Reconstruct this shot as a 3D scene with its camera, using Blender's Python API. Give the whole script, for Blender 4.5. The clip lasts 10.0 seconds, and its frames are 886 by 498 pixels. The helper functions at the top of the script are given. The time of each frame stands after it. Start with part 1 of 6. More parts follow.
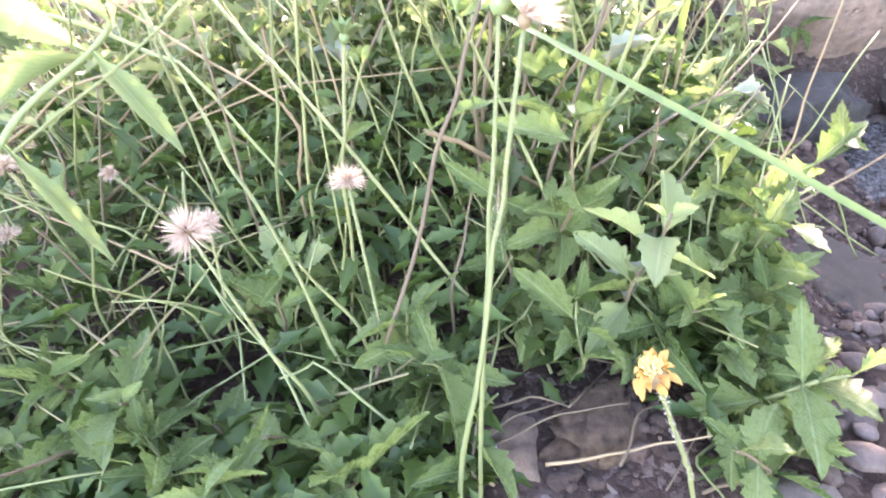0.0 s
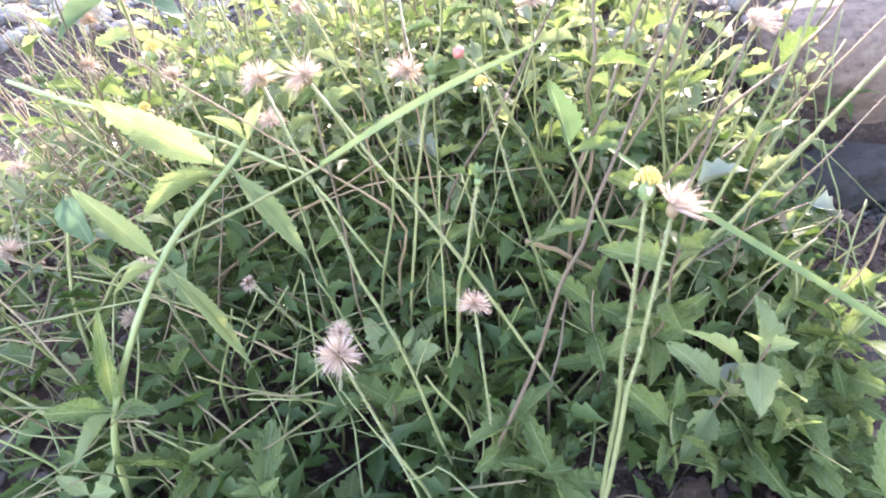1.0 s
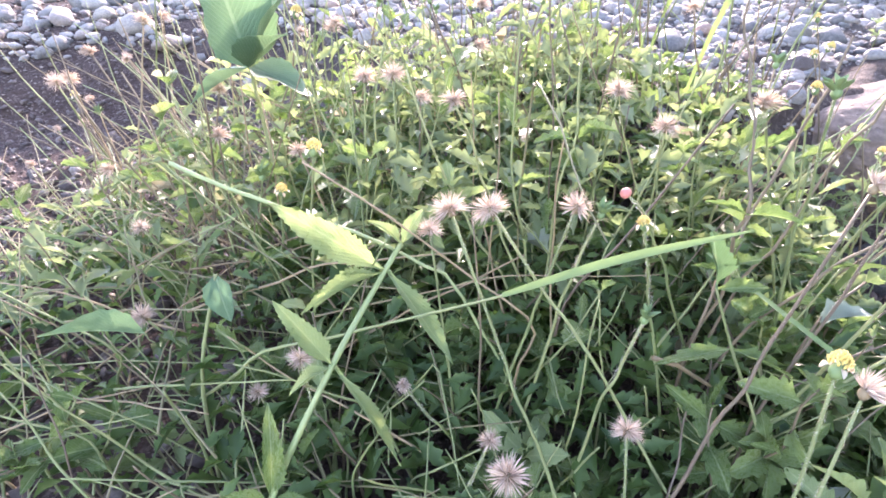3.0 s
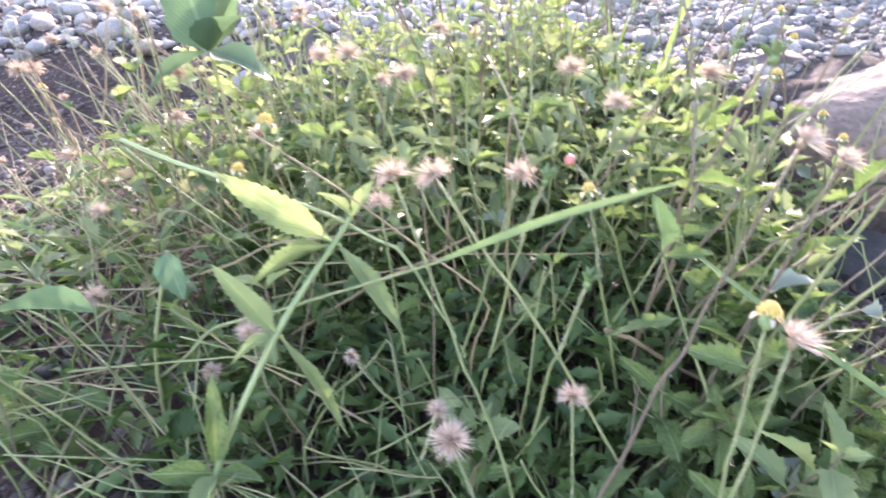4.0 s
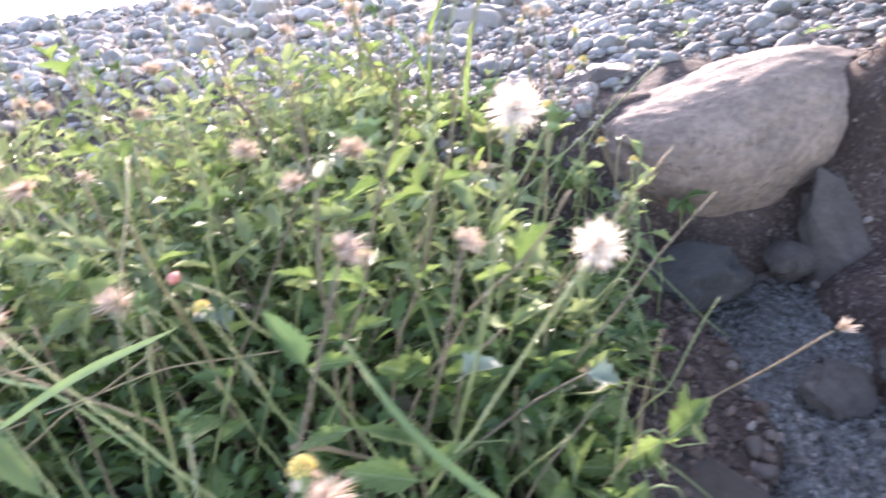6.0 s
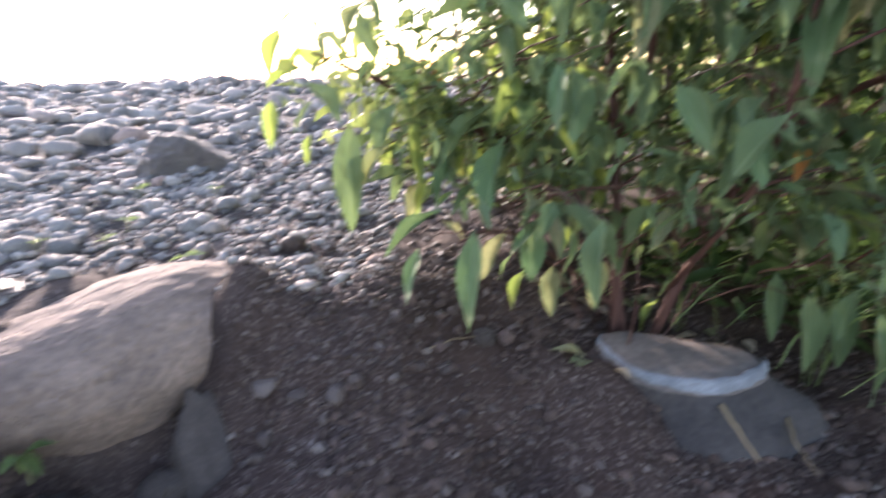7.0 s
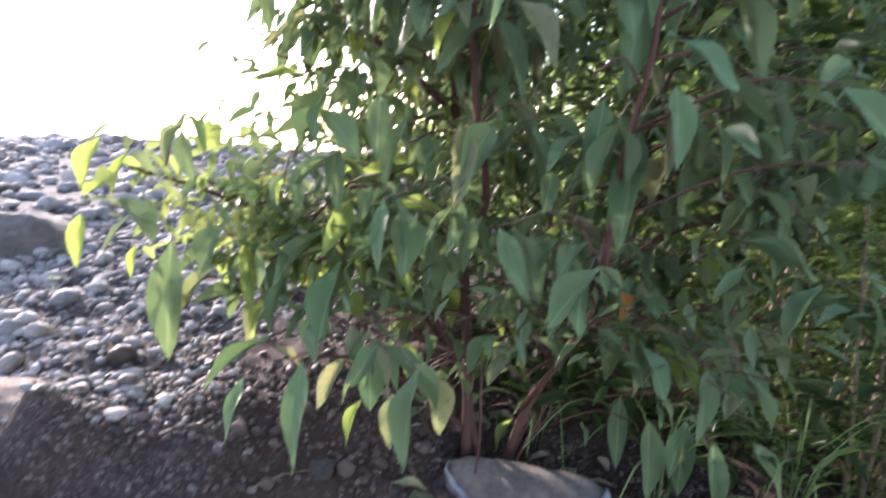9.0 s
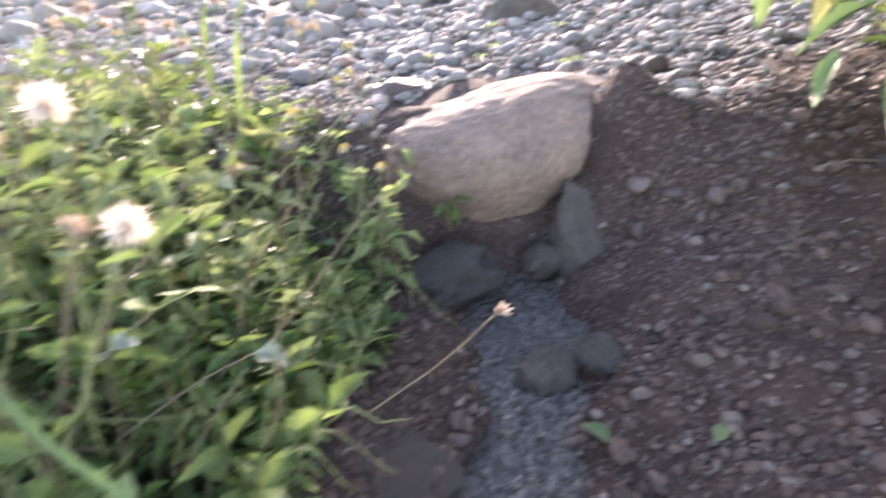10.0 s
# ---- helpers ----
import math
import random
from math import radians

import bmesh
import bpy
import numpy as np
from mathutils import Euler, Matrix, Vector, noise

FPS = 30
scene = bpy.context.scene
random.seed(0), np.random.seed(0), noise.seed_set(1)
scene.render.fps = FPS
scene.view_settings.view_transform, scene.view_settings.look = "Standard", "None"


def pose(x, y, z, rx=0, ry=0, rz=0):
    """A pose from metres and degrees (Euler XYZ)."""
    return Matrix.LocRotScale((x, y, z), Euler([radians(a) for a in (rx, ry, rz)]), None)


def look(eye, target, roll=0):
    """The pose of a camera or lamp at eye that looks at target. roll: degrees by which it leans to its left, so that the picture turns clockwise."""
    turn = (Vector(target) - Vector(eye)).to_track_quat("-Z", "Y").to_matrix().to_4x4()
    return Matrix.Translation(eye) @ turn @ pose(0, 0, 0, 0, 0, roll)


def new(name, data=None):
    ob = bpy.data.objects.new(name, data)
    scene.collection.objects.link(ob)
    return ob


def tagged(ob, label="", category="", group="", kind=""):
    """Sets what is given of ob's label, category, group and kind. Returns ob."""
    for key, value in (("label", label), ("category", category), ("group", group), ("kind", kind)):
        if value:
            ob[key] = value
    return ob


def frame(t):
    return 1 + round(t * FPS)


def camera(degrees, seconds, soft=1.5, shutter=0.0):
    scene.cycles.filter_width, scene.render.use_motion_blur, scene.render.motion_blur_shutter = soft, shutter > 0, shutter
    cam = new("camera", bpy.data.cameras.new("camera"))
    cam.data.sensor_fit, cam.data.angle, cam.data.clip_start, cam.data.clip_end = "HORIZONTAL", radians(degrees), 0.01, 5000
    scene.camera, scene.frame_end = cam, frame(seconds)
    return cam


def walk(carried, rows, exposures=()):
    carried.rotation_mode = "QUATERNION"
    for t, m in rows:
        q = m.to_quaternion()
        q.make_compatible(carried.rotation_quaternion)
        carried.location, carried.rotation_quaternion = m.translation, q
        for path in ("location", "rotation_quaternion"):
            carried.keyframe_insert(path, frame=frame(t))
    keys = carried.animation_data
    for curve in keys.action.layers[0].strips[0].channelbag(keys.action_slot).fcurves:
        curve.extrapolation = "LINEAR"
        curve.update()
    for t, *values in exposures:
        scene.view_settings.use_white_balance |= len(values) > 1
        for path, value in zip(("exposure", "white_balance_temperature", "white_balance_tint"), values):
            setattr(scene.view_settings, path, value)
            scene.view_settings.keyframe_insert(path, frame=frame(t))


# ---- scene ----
cam = camera(75.0, 10.0, soft=1.7, shutter=0.3)
PATH = [
    (0, (0.0, 0.0, 0.3), (0.0, 1.697, -0.758), -9.0),
    (0.5, (-0.021, -0.003, 0.334), (-0.032, 1.715, -0.69), -8.1),
    (1, (-0.046, 0.008, 0.367), (-0.064, 1.722, -0.664), -8.1),
    (1.5, (-0.069, 0.015, 0.397), (-0.088, 1.742, -0.611), -6.9),
    (2, (-0.092, 0.019, 0.413), (-0.105, 1.745, -0.598), -6.0),
    (2.5, (-0.111, 0.022, 0.426), (-0.105, 1.751, -0.58), -4.5),
    (2.7, (-0.128, 0.024, 0.434), (-0.117, 1.753, -0.572), -3.6),
    (3.8, (-0.136, 0.015, 0.427), (-0.075, 1.775, -0.522), -1.5),
    (4, (-0.109, 0.011, 0.412), (-0.05, 1.764, -0.549), -2.6),
    (4.5, (-0.054, 0.015, 0.387), (-0.009, 1.766, -0.579), -6.3),
    (5, (-0.023, 0.027, 0.38), (0.021, 1.783, -0.578), -7.2),
    (5.5, (-0.004, 0.052, 0.397), (0.082, 1.823, -0.528), -7.2),
    (5.7, (0.014, 0.061, 0.405), (0.115, 1.832, -0.518), -7.9),
    (6.8, (0.334, -0.029, 0.49), (1.343, 1.537, -0.238), -3.3),
    (7, (0.385, -0.04, 0.515), (1.726, 1.318, -0.085), 0.7),
    (7.5, (0.464, -0.072, 0.549), (2.011, 1.122, 0.124), 3.4),
    (8, (0.496, -0.08, 0.586), (2.133, 1.036, 0.307), 4.0),
    (8.5, (0.503, -0.081, 0.645), (2.152, 1.036, 0.464), 2.7),
    (9, (0.484, -0.076, 0.584), (2.054, 1.108, 0.216), 4.4),
    (9.5, (0.397, -0.054, 0.512), (1.531, 1.44, -0.184), 3.8),
    (9.7, (0.314, -0.039, 0.454), (1.225, 1.556, -0.336), 0.8),
    (10, (0.207, -0.028, 0.414), (0.744, 1.668, -0.501), -3.2),
]
EXPOSURES = [(0.0, 4.49, 7170, 36), (1.0, 3.92, 6820, 35), (2.5, 3.62, 6570, 34), (4.0, 3.47, 6620, 33), (5.5, 3.47, 6570, 31), (6.8, 2.7, 6800, 27), (7.5, 2.65, 6400, 28), (8.5, 2.7, 6200, 28), (9.3, 2.75, 6650, 28), (9.7, 2.94, 7000, 30), (10.0, 3.22, 7200, 30)]
walk(cam, [(t, look(eye, target, roll)) for t, eye, target, roll in PATH], EXPOSURES)

# ---- world, sun ----
SUN_AZ, SUN_EL = radians(14), radians(16)   # azimuth from +y towards +x
world = bpy.data.worlds.new("sky")
scene.world = world
world.use_nodes = True
wn = world.node_tree.nodes
sky = wn.new("ShaderNodeTexSky")
sky.sky_type = "NISHITA"
sky.sun_disc = False
sky.sun_elevation, sky.sun_rotation = SUN_EL, SUN_AZ
sky.air_density, sky.dust_density, sky.ozone_density = 1.0, 1.0, 1.0
wn["Background"].inputs["Strength"].default_value = 0.15
world.node_tree.links.new(sky.outputs["Color"], wn["Background"].inputs["Color"])

sun_data = bpy.data.lights.new("sun", "SUN")
sun_data.energy, sun_data.angle, sun_data.color = 2.1, radians(1.2), (1.0, 0.93, 0.83)
sun = new("sun", sun_data)
sun_to = Vector((math.sin(SUN_AZ) * math.cos(SUN_EL), math.cos(SUN_AZ) * math.cos(SUN_EL), math.sin(SUN_EL)))
sun.matrix_world = look(sun_to * 20, (0, 0, 0))


# ---- materials ----
def graph(name):
    m = bpy.data.materials.new(name)
    m.use_nodes = True
    nt = m.node_tree
    return m, nt, nt.nodes["Principled BSDF"], nt.nodes["Material Output"]


def node(nt, kind, **values):
    n = nt.nodes.new(kind)
    for k, v in values.items():
        if k in n.inputs:
            n.inputs[k].default_value = v
    return n


def noise_fac(nt, scale, detail=4.0, rough=0.6, coord="Object"):
    tc = nt.nodes.new("ShaderNodeTexCoord")
    n = node(nt, "ShaderNodeTexNoise", Scale=scale, Detail=detail, Roughness=rough)
    nt.links.new(tc.outputs[coord], n.inputs["Vector"])
    return n.outputs["Fac"]


def ramp(nt, fac, stops):
    r = nt.nodes.new("ShaderNodeValToRGB")
    e = r.color_ramp.elements
    while len(e) < len(stops):
        e.new(0.5)
    for el, (p, c) in zip(e, stops):
        el.position, el.color = p, (*c, 1)
    nt.links.new(fac, r.inputs["Fac"])
    return r.outputs["Color"]


def mix(nt, fac, a, b, blend="MIX"):
    m = nt.nodes.new("ShaderNodeMix")
    m.data_type, m.blend_type = "RGBA", blend
    for sock, v in ((m.inputs[0], fac), (m.inputs[6], a), (m.inputs[7], b)):
        if isinstance(v, (int, float)):
            sock.default_value = v
        elif isinstance(v, tuple):
            sock.default_value = (*v, 1)
        else:
            nt.links.new(v, sock)
    return m.outputs[2]


def bump(nt, bsdf, height, strength, dist, under=None):
    b = node(nt, "ShaderNodeBump", Strength=strength, Distance=dist)
    nt.links.new(height, b.inputs["Height"])
    if under is not None:
        nt.links.new(under, b.inputs["Normal"])
    nt.links.new(b.outputs["Normal"], bsdf.inputs["Normal"])
    return b.outputs["Normal"]


def math_node(nt, op, a, b=0.0):
    m = nt.nodes.new("ShaderNodeMath")
    m.operation = op
    for sock, v in zip(m.inputs, (a, b)):
        if isinstance(v, (int, float)):
            sock.default_value = v
        else:
            nt.links.new(v, sock)
    return m.outputs[0]


def leaf_material(name, low, high, rib, through_light, rough=0.42, veins=9.0, spots=0.0, island=False):
    """A leaf: colour by object and by patch, a pale rib, side veins in relief, light through the blade."""
    m, nt, bsdf, out = graph(name)
    tc = nt.nodes.new("ShaderNodeTexCoord")
    sep = nt.nodes.new("ShaderNodeSeparateXYZ")
    nt.links.new(tc.outputs["Object"], sep.inputs[0])
    if island:
        rnd = nt.nodes.new("ShaderNodeNewGeometry").outputs["Random Per Island"]
    else:
        rnd = nt.nodes.new("ShaderNodeObjectInfo").outputs["Random"]
    patch = noise_fac(nt, 14.0 if island else 3.0, 3.0)
    fac = math_node(nt, "ADD", math_node(nt, "MULTIPLY", rnd, 0.7), math_node(nt, "MULTIPLY", math_node(nt, "SUBTRACT", patch, 0.35), 0.8))
    col = mix(nt, fac, low, high)
    if not island:
        across = math_node(nt, "ABSOLUTE", sep.outputs[0])
        ribf = node(nt, "ShaderNodeMapRange")
        ribf.inputs["From Min"].default_value, ribf.inputs["From Max"].default_value = 0.012, 0.035
        ribf.inputs["To Min"].default_value, ribf.inputs["To Max"].default_value = 1.0, 0.0
        nt.links.new(across, ribf.inputs["Value"])
        along = math_node(nt, "SUBTRACT", sep.outputs[1], math_node(nt, "MULTIPLY", across, 0.8))
        wave = math_node(nt, "SINE", math_node(nt, "MULTIPLY", along, veins * 6.283))
        vein = math_node(nt, "POWER", math_node(nt, "ABSOLUTE", wave), 6.0)
        col = mix(nt, math_node(nt, "MULTIPLY", vein, 0.16), col, rib)
        col = mix(nt, math_node(nt, "MULTIPLY", ribf.outputs[0], 0.6), col, rib)
        if spots:
            hole = node(nt, "ShaderNodeMapRange")
            hole.inputs["From Min"].default_value, hole.inputs["From Max"].default_value = 0.62, 0.70
            nt.links.new(noise_fac(nt, 9.0, 2.0), hole.inputs["Value"])
            col = mix(nt, math_node(nt, "MULTIPLY", hole.outputs[0], spots), col, (0.05, 0.035, 0.02))
        h = math_node(nt, "ADD", math_node(nt, "MULTIPLY", vein, -0.22), noise_fac(nt, 30.0, 5.0, 0.75))
        nrm = bump(nt, bsdf, h, 0.45, 0.03)
    nt.links.new(col, bsdf.inputs["Base Color"])
    gloss = math_node(nt, "ADD", math_node(nt, "MULTIPLY", noise_fac(nt, 12.0, 3.0), 0.35), rough - 0.16)
    nt.links.new(gloss, bsdf.inputs["Roughness"])
    bsdf.inputs["Specular IOR Level"].default_value = 0.36
    tr = nt.nodes.new("ShaderNodeBsdfTranslucent")
    warm = mix(nt, 1.0, col, (0.96, 0.97, 0.8), "MULTIPLY")
    bright = mix(nt, 1.0, warm, (1.2, 1.2, 1.2), "MULTIPLY")
    nt.links.new(bright, tr.inputs["Color"])
    ms = nt.nodes.new("ShaderNodeMixShader")
    ms.inputs[0].default_value = through_light
    nt.links.new(bsdf.outputs[0], ms.inputs[1])
    nt.links.new(tr.outputs[0], ms.inputs[2])
    nt.links.new(ms.outputs[0], out.inputs["Surface"])
    return m


def plain_material(name, low, high, scale, rough=0.7, relief=0.3, relief_dist=0.002, through_light=0.0, by="object"):
    m, nt, bsdf, out = graph(name)
    fac = noise_fac(nt, scale)
    if by == "object":
        rnd = nt.nodes.new("ShaderNodeObjectInfo").outputs["Random"]
    else:
        rnd = nt.nodes.new("ShaderNodeNewGeometry").outputs["Random Per Island"]
    f = math_node(nt, "ADD", math_node(nt, "MULTIPLY", rnd, 0.6), math_node(nt, "MULTIPLY", math_node(nt, "SUBTRACT", fac, 0.3), 0.9))
    col = mix(nt, f, low, high)
    nt.links.new(col, bsdf.inputs["Base Color"])
    bsdf.inputs["Roughness"].default_value = rough
    bump(nt, bsdf, noise_fac(nt, scale * 6, 5.0), relief, relief_dist)
    if through_light:
        tr = nt.nodes.new("ShaderNodeBsdfTranslucent")
        nt.links.new(col, tr.inputs["Color"])
        ms = nt.nodes.new("ShaderNodeMixShader")
        ms.inputs[0].default_value = through_light
        nt.links.new(bsdf.outputs[0], ms.inputs[1])
        nt.links.new(tr.outputs[0], ms.inputs[2])
        nt.links.new(ms.outputs[0], out.inputs["Surface"])
    return m


WEED = leaf_material("weed_leaf", (0.066, 0.12, 0.032), (0.2, 0.265, 0.09), (0.27, 0.33, 0.17), 0.36, rough=0.27)
WEED_LIME = leaf_material("young_leaf", (0.2, 0.27, 0.11), (0.27, 0.33, 0.15), (0.35, 0.4, 0.2), 0.34, veins=7.0)
WEED_DULL = leaf_material("dull_weed_leaf", (0.085, 0.16, 0.09), (0.15, 0.24, 0.14), (0.22, 0.31, 0.2), 0.3, rough=0.4)
# Darker copy of the weed leaf: shade inside the mat put into colour.
WEED_DEEP = leaf_material("shade_toned_weed_leaf", (0.03, 0.065, 0.016), (0.1, 0.16, 0.04), (0.1, 0.2, 0.06), 0.35, island=True)
# Lighter copy of the weed leaf: sun on the mat's back put into colour.
WEED_SUNNY = leaf_material("sun_toned_weed_leaf", (0.12, 0.165, 0.075), (0.26, 0.3, 0.15), (0.1, 0.2, 0.06), 0.45, island=True)
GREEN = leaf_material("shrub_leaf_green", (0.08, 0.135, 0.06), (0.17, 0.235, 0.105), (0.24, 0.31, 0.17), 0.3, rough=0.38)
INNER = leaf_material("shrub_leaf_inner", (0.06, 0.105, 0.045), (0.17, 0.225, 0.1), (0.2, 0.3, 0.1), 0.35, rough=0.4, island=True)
LIME_SMALL = leaf_material("shrub_leaf_young", (0.15, 0.2, 0.07), (0.28, 0.33, 0.14), (0.2, 0.3, 0.1), 0.5, island=True)
TEAL = leaf_material("shrub_leaf_sheen", (0.08, 0.15, 0.062), (0.15, 0.235, 0.105), (0.24, 0.32, 0.18), 0.18, rough=0.36)
YELLOWED = leaf_material("shrub_leaf_yellowed", (0.16, 0.2, 0.09), (0.3, 0.29, 0.17), (0.3, 0.3, 0.16), 0.4, spots=0.8)
LIME = leaf_material("shrub_leaf_lime", (0.18, 0.26, 0.07), (0.28, 0.35, 0.1), (0.34, 0.4, 0.14), 0.55)
ORANGE = leaf_material("shrub_leaf_orange", (0.5, 0.18, 0.05), (0.6, 0.28, 0.08), (0.5, 0.3, 0.12), 0.45, spots=0.3)
PALE = leaf_material("shrub_leaf_dry", (0.3, 0.25, 0.17), (0.42, 0.36, 0.27), (0.45, 0.4, 0.3), 0.3, rough=0.5, spots=0.5)
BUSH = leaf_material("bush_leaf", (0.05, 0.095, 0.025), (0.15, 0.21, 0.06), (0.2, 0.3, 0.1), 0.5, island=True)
# Bush leaf copied dark, the shade behind the shrub held in its colour.
DEEP_LEAF = leaf_material("shade_toned_bush_leaf", (0.02, 0.045, 0.014), (0.07, 0.115, 0.035), (0.2, 0.3, 0.1), 0.4, island=True)
# Bush leaf copied bright, sunlight on the far growth painted into its colour.
HEDGE_LEAF = leaf_material("sun_toned_thicket_leaf", (0.13, 0.21, 0.07), (0.28, 0.37, 0.13), (0.2, 0.3, 0.1), 0.5, island=True)
GRASS = plain_material("grass_blade", (0.1, 0.16, 0.05), (0.2, 0.27, 0.09), 30.0, 0.6, 0.2, 0.001, 0.35)
STEM = plain_material("green_stem", (0.13, 0.165, 0.06), (0.29, 0.3, 0.13), 40.0, 0.6, 0.3, 0.0006, 0.12)
LIME_STEM = plain_material("lime_stem", (0.24, 0.3, 0.11), (0.36, 0.4, 0.19), 40.0, 0.5, 0.3, 0.0006, 0.15)
STEM_DRY = plain_material("dry_stem", (0.15, 0.105, 0.055), (0.34, 0.25, 0.14), 40.0, 0.7, 0.3, 0.0006)
STEM_DARK = plain_material("purple_stem", (0.09, 0.062, 0.04), (0.19, 0.145, 0.085), 40.0, 0.65, 0.3, 0.0006)
STEM_PALE = plain_material("straw_stem", (0.09, 0.092, 0.038), (0.25, 0.2, 0.105), 30.0, 0.65, 0.3, 0.0006, 0.0, by="island")
BARK = plain_material("reddish_bark", (0.056, 0.021, 0.015), (0.12, 0.05, 0.034), 30.0, 0.75, 0.6, 0.002)
PAPPUS = plain_material("pappus_hairs", (0.78, 0.66, 0.56), (0.95, 0.88, 0.78), 200.0, 0.8, 0.0, 0.0005, 0.4, by="island")
PAPPUS_TAN = plain_material("tawny_pappus", (0.36, 0.25, 0.18), (0.74, 0.6, 0.48), 200.0, 0.8, 0.0, 0.0005, 0.25, by="island")
YELLOW = plain_material("yellow_florets", (0.66, 0.47, 0.11), (0.82, 0.66, 0.25), 300.0, 0.7, 0.3, 0.0005, 0.2, by="island")
RED_BUD = plain_material("reddish_bud", (0.4, 0.1, 0.08), (0.55, 0.25, 0.18), 150.0, 0.6, 0.3, 0.0005)
BUD = plain_material("green_bud", (0.11, 0.17, 0.06), (0.2, 0.27, 0.11), 150.0, 0.6, 0.3, 0.0005)
CREAM = plain_material("dried_petal", (0.6, 0.46, 0.32), (0.8, 0.68, 0.52), 100.0, 0.6, 0.2, 0.0005, 0.35)


def stone_material(name, stops, scale, rough, relief, by, pits=0.0):
    m, nt, bsdf, out = graph(name)
    if by == "island":
        rnd = nt.nodes.new("ShaderNodeNewGeometry").outputs["Random Per Island"]
    else:
        rnd = nt.nodes.new("ShaderNodeObjectInfo").outputs["Random"]
    base = ramp(nt, rnd, stops) if by != "one" else ramp(nt, noise_fac(nt, scale * 0.15, 3.0), stops)
    speck = noise_fac(nt, scale * 8, 3.0)
    stain = noise_fac(nt, scale, 5.0)
    col = mix(nt, 0.55, base, ramp(nt, stain, [(0.3, (0.3, 0.3, 0.3)), (0.7, (0.72, 0.7, 0.67))]), "OVERLAY")
    col = mix(nt, 0.35, col, ramp(nt, speck, [(0.35, (0.25, 0.25, 0.25)), (0.65, (0.75, 0.75, 0.75))]), "OVERLAY")
    nt.links.new(col, bsdf.inputs["Base Color"])
    bsdf.inputs["Roughness"].default_value = rough
    h = noise_fac(nt, scale * 3, 7.0, 0.65)
    n1 = bump(nt, bsdf, h, relief, 0.006)
    if pits:
        tc = nt.nodes.new("ShaderNodeTexCoord")
        v = node(nt, "ShaderNodeTexVoronoi", Scale=scale * 6)
        nt.links.new(tc.outputs["Object"], v.inputs["Vector"])
        mr = node(nt, "ShaderNodeMapRange")
        mr.inputs["From Min"].default_value, mr.inputs["From Max"].default_value = 0.08, 0.3
        nt.links.new(v.outputs["Distance"], mr.inputs["Value"])
        bump(nt, bsdf, mr.outputs[0], pits, 0.003, n1)
    return m


PEBBLE_STOPS = [(0.0, (0.11, 0.103, 0.096)), (0.3, (0.18, 0.17, 0.157)), (0.55, (0.26, 0.238, 0.213)), (0.75, (0.2, 0.16, 0.135)), (0.9, (0.36, 0.338, 0.31)), (1.0, (0.26, 0.17, 0.132))]
GRIT_STOPS = [(0.0, (0.047, 0.032, 0.027)), (0.5, (0.08, 0.058, 0.048)), (0.88, (0.118, 0.09, 0.077)), (1.0, (0.216, 0.179, 0.153))]
PEBBLES = stone_material("river_pebbles", PEBBLE_STOPS, 30.0, 0.8, 0.4, "island")
STONE = stone_material("river_stone", GRIT_STOPS, 30.0, 0.55, 0.35, "object")
GRIT = stone_material("bank_grit", GRIT_STOPS, 40.0, 0.7, 0.3, "island")
SANDSTONE = stone_material("pitted_sandstone", [(0.3, (0.15, 0.107, 0.083)), (0.7, (0.22, 0.163, 0.13))], 14.0, 0.9, 0.7, "one", pits=0.7)
SLATE = stone_material("grey_flat_rock", [(0.35, (0.11, 0.092, 0.08)), (0.65, (0.172, 0.147, 0.13))], 12.0, 0.8, 0.6, "one")
LEDGE = stone_material("dark_ledge_rock", [(0.35, (0.042, 0.036, 0.033)), (0.65, (0.07, 0.063, 0.059))], 14.0, 0.85, 0.7, "one")
BLUE_EDGE = stone_material("pale_broken_edge", [(0.3, (0.11, 0.118, 0.128)), (0.7, (0.27, 0.29, 0.315))], 45.0, 0.75, 0.5, "one")
DARK_STONE = stone_material("wet_dark_stone", [(0.3, (0.026, 0.023, 0.021)), (0.7, (0.055, 0.05, 0.046))], 20.0, 0.6, 0.7, "one")
WET_ROCK = stone_material("wet_brown_rock", [(0.3, (0.02, 0.016, 0.013)), (0.7, (0.036, 0.03, 0.025))], 26.0, 0.6, 0.7, "one")
BROWN_STONE = stone_material("brown_wet_stone", [(0.3, (0.052, 0.04, 0.034)), (0.7, (0.101, 0.081, 0.069))], 20.0, 0.65, 0.7, "one")
CLOD = stone_material("soil_clods", [(0.0, (0.037, 0.023, 0.018)), (0.6, (0.074, 0.048, 0.037)), (1.0, (0.12, 0.079, 0.065))], 60.0, 0.9, 0.8, "island")
CRUMBLE = stone_material("brown_crumbly_rock", [(0.3, (0.1, 0.06, 0.035)), (0.7, (0.26, 0.17, 0.11))], 40.0, 0.95, 1.0, "one", pits=0.8)
TAN_ROCK = stone_material("tan_rock", [(0.3, (0.27, 0.18, 0.13)), (0.7, (0.4, 0.29, 0.22))], 25.0, 0.9, 0.9, "one")


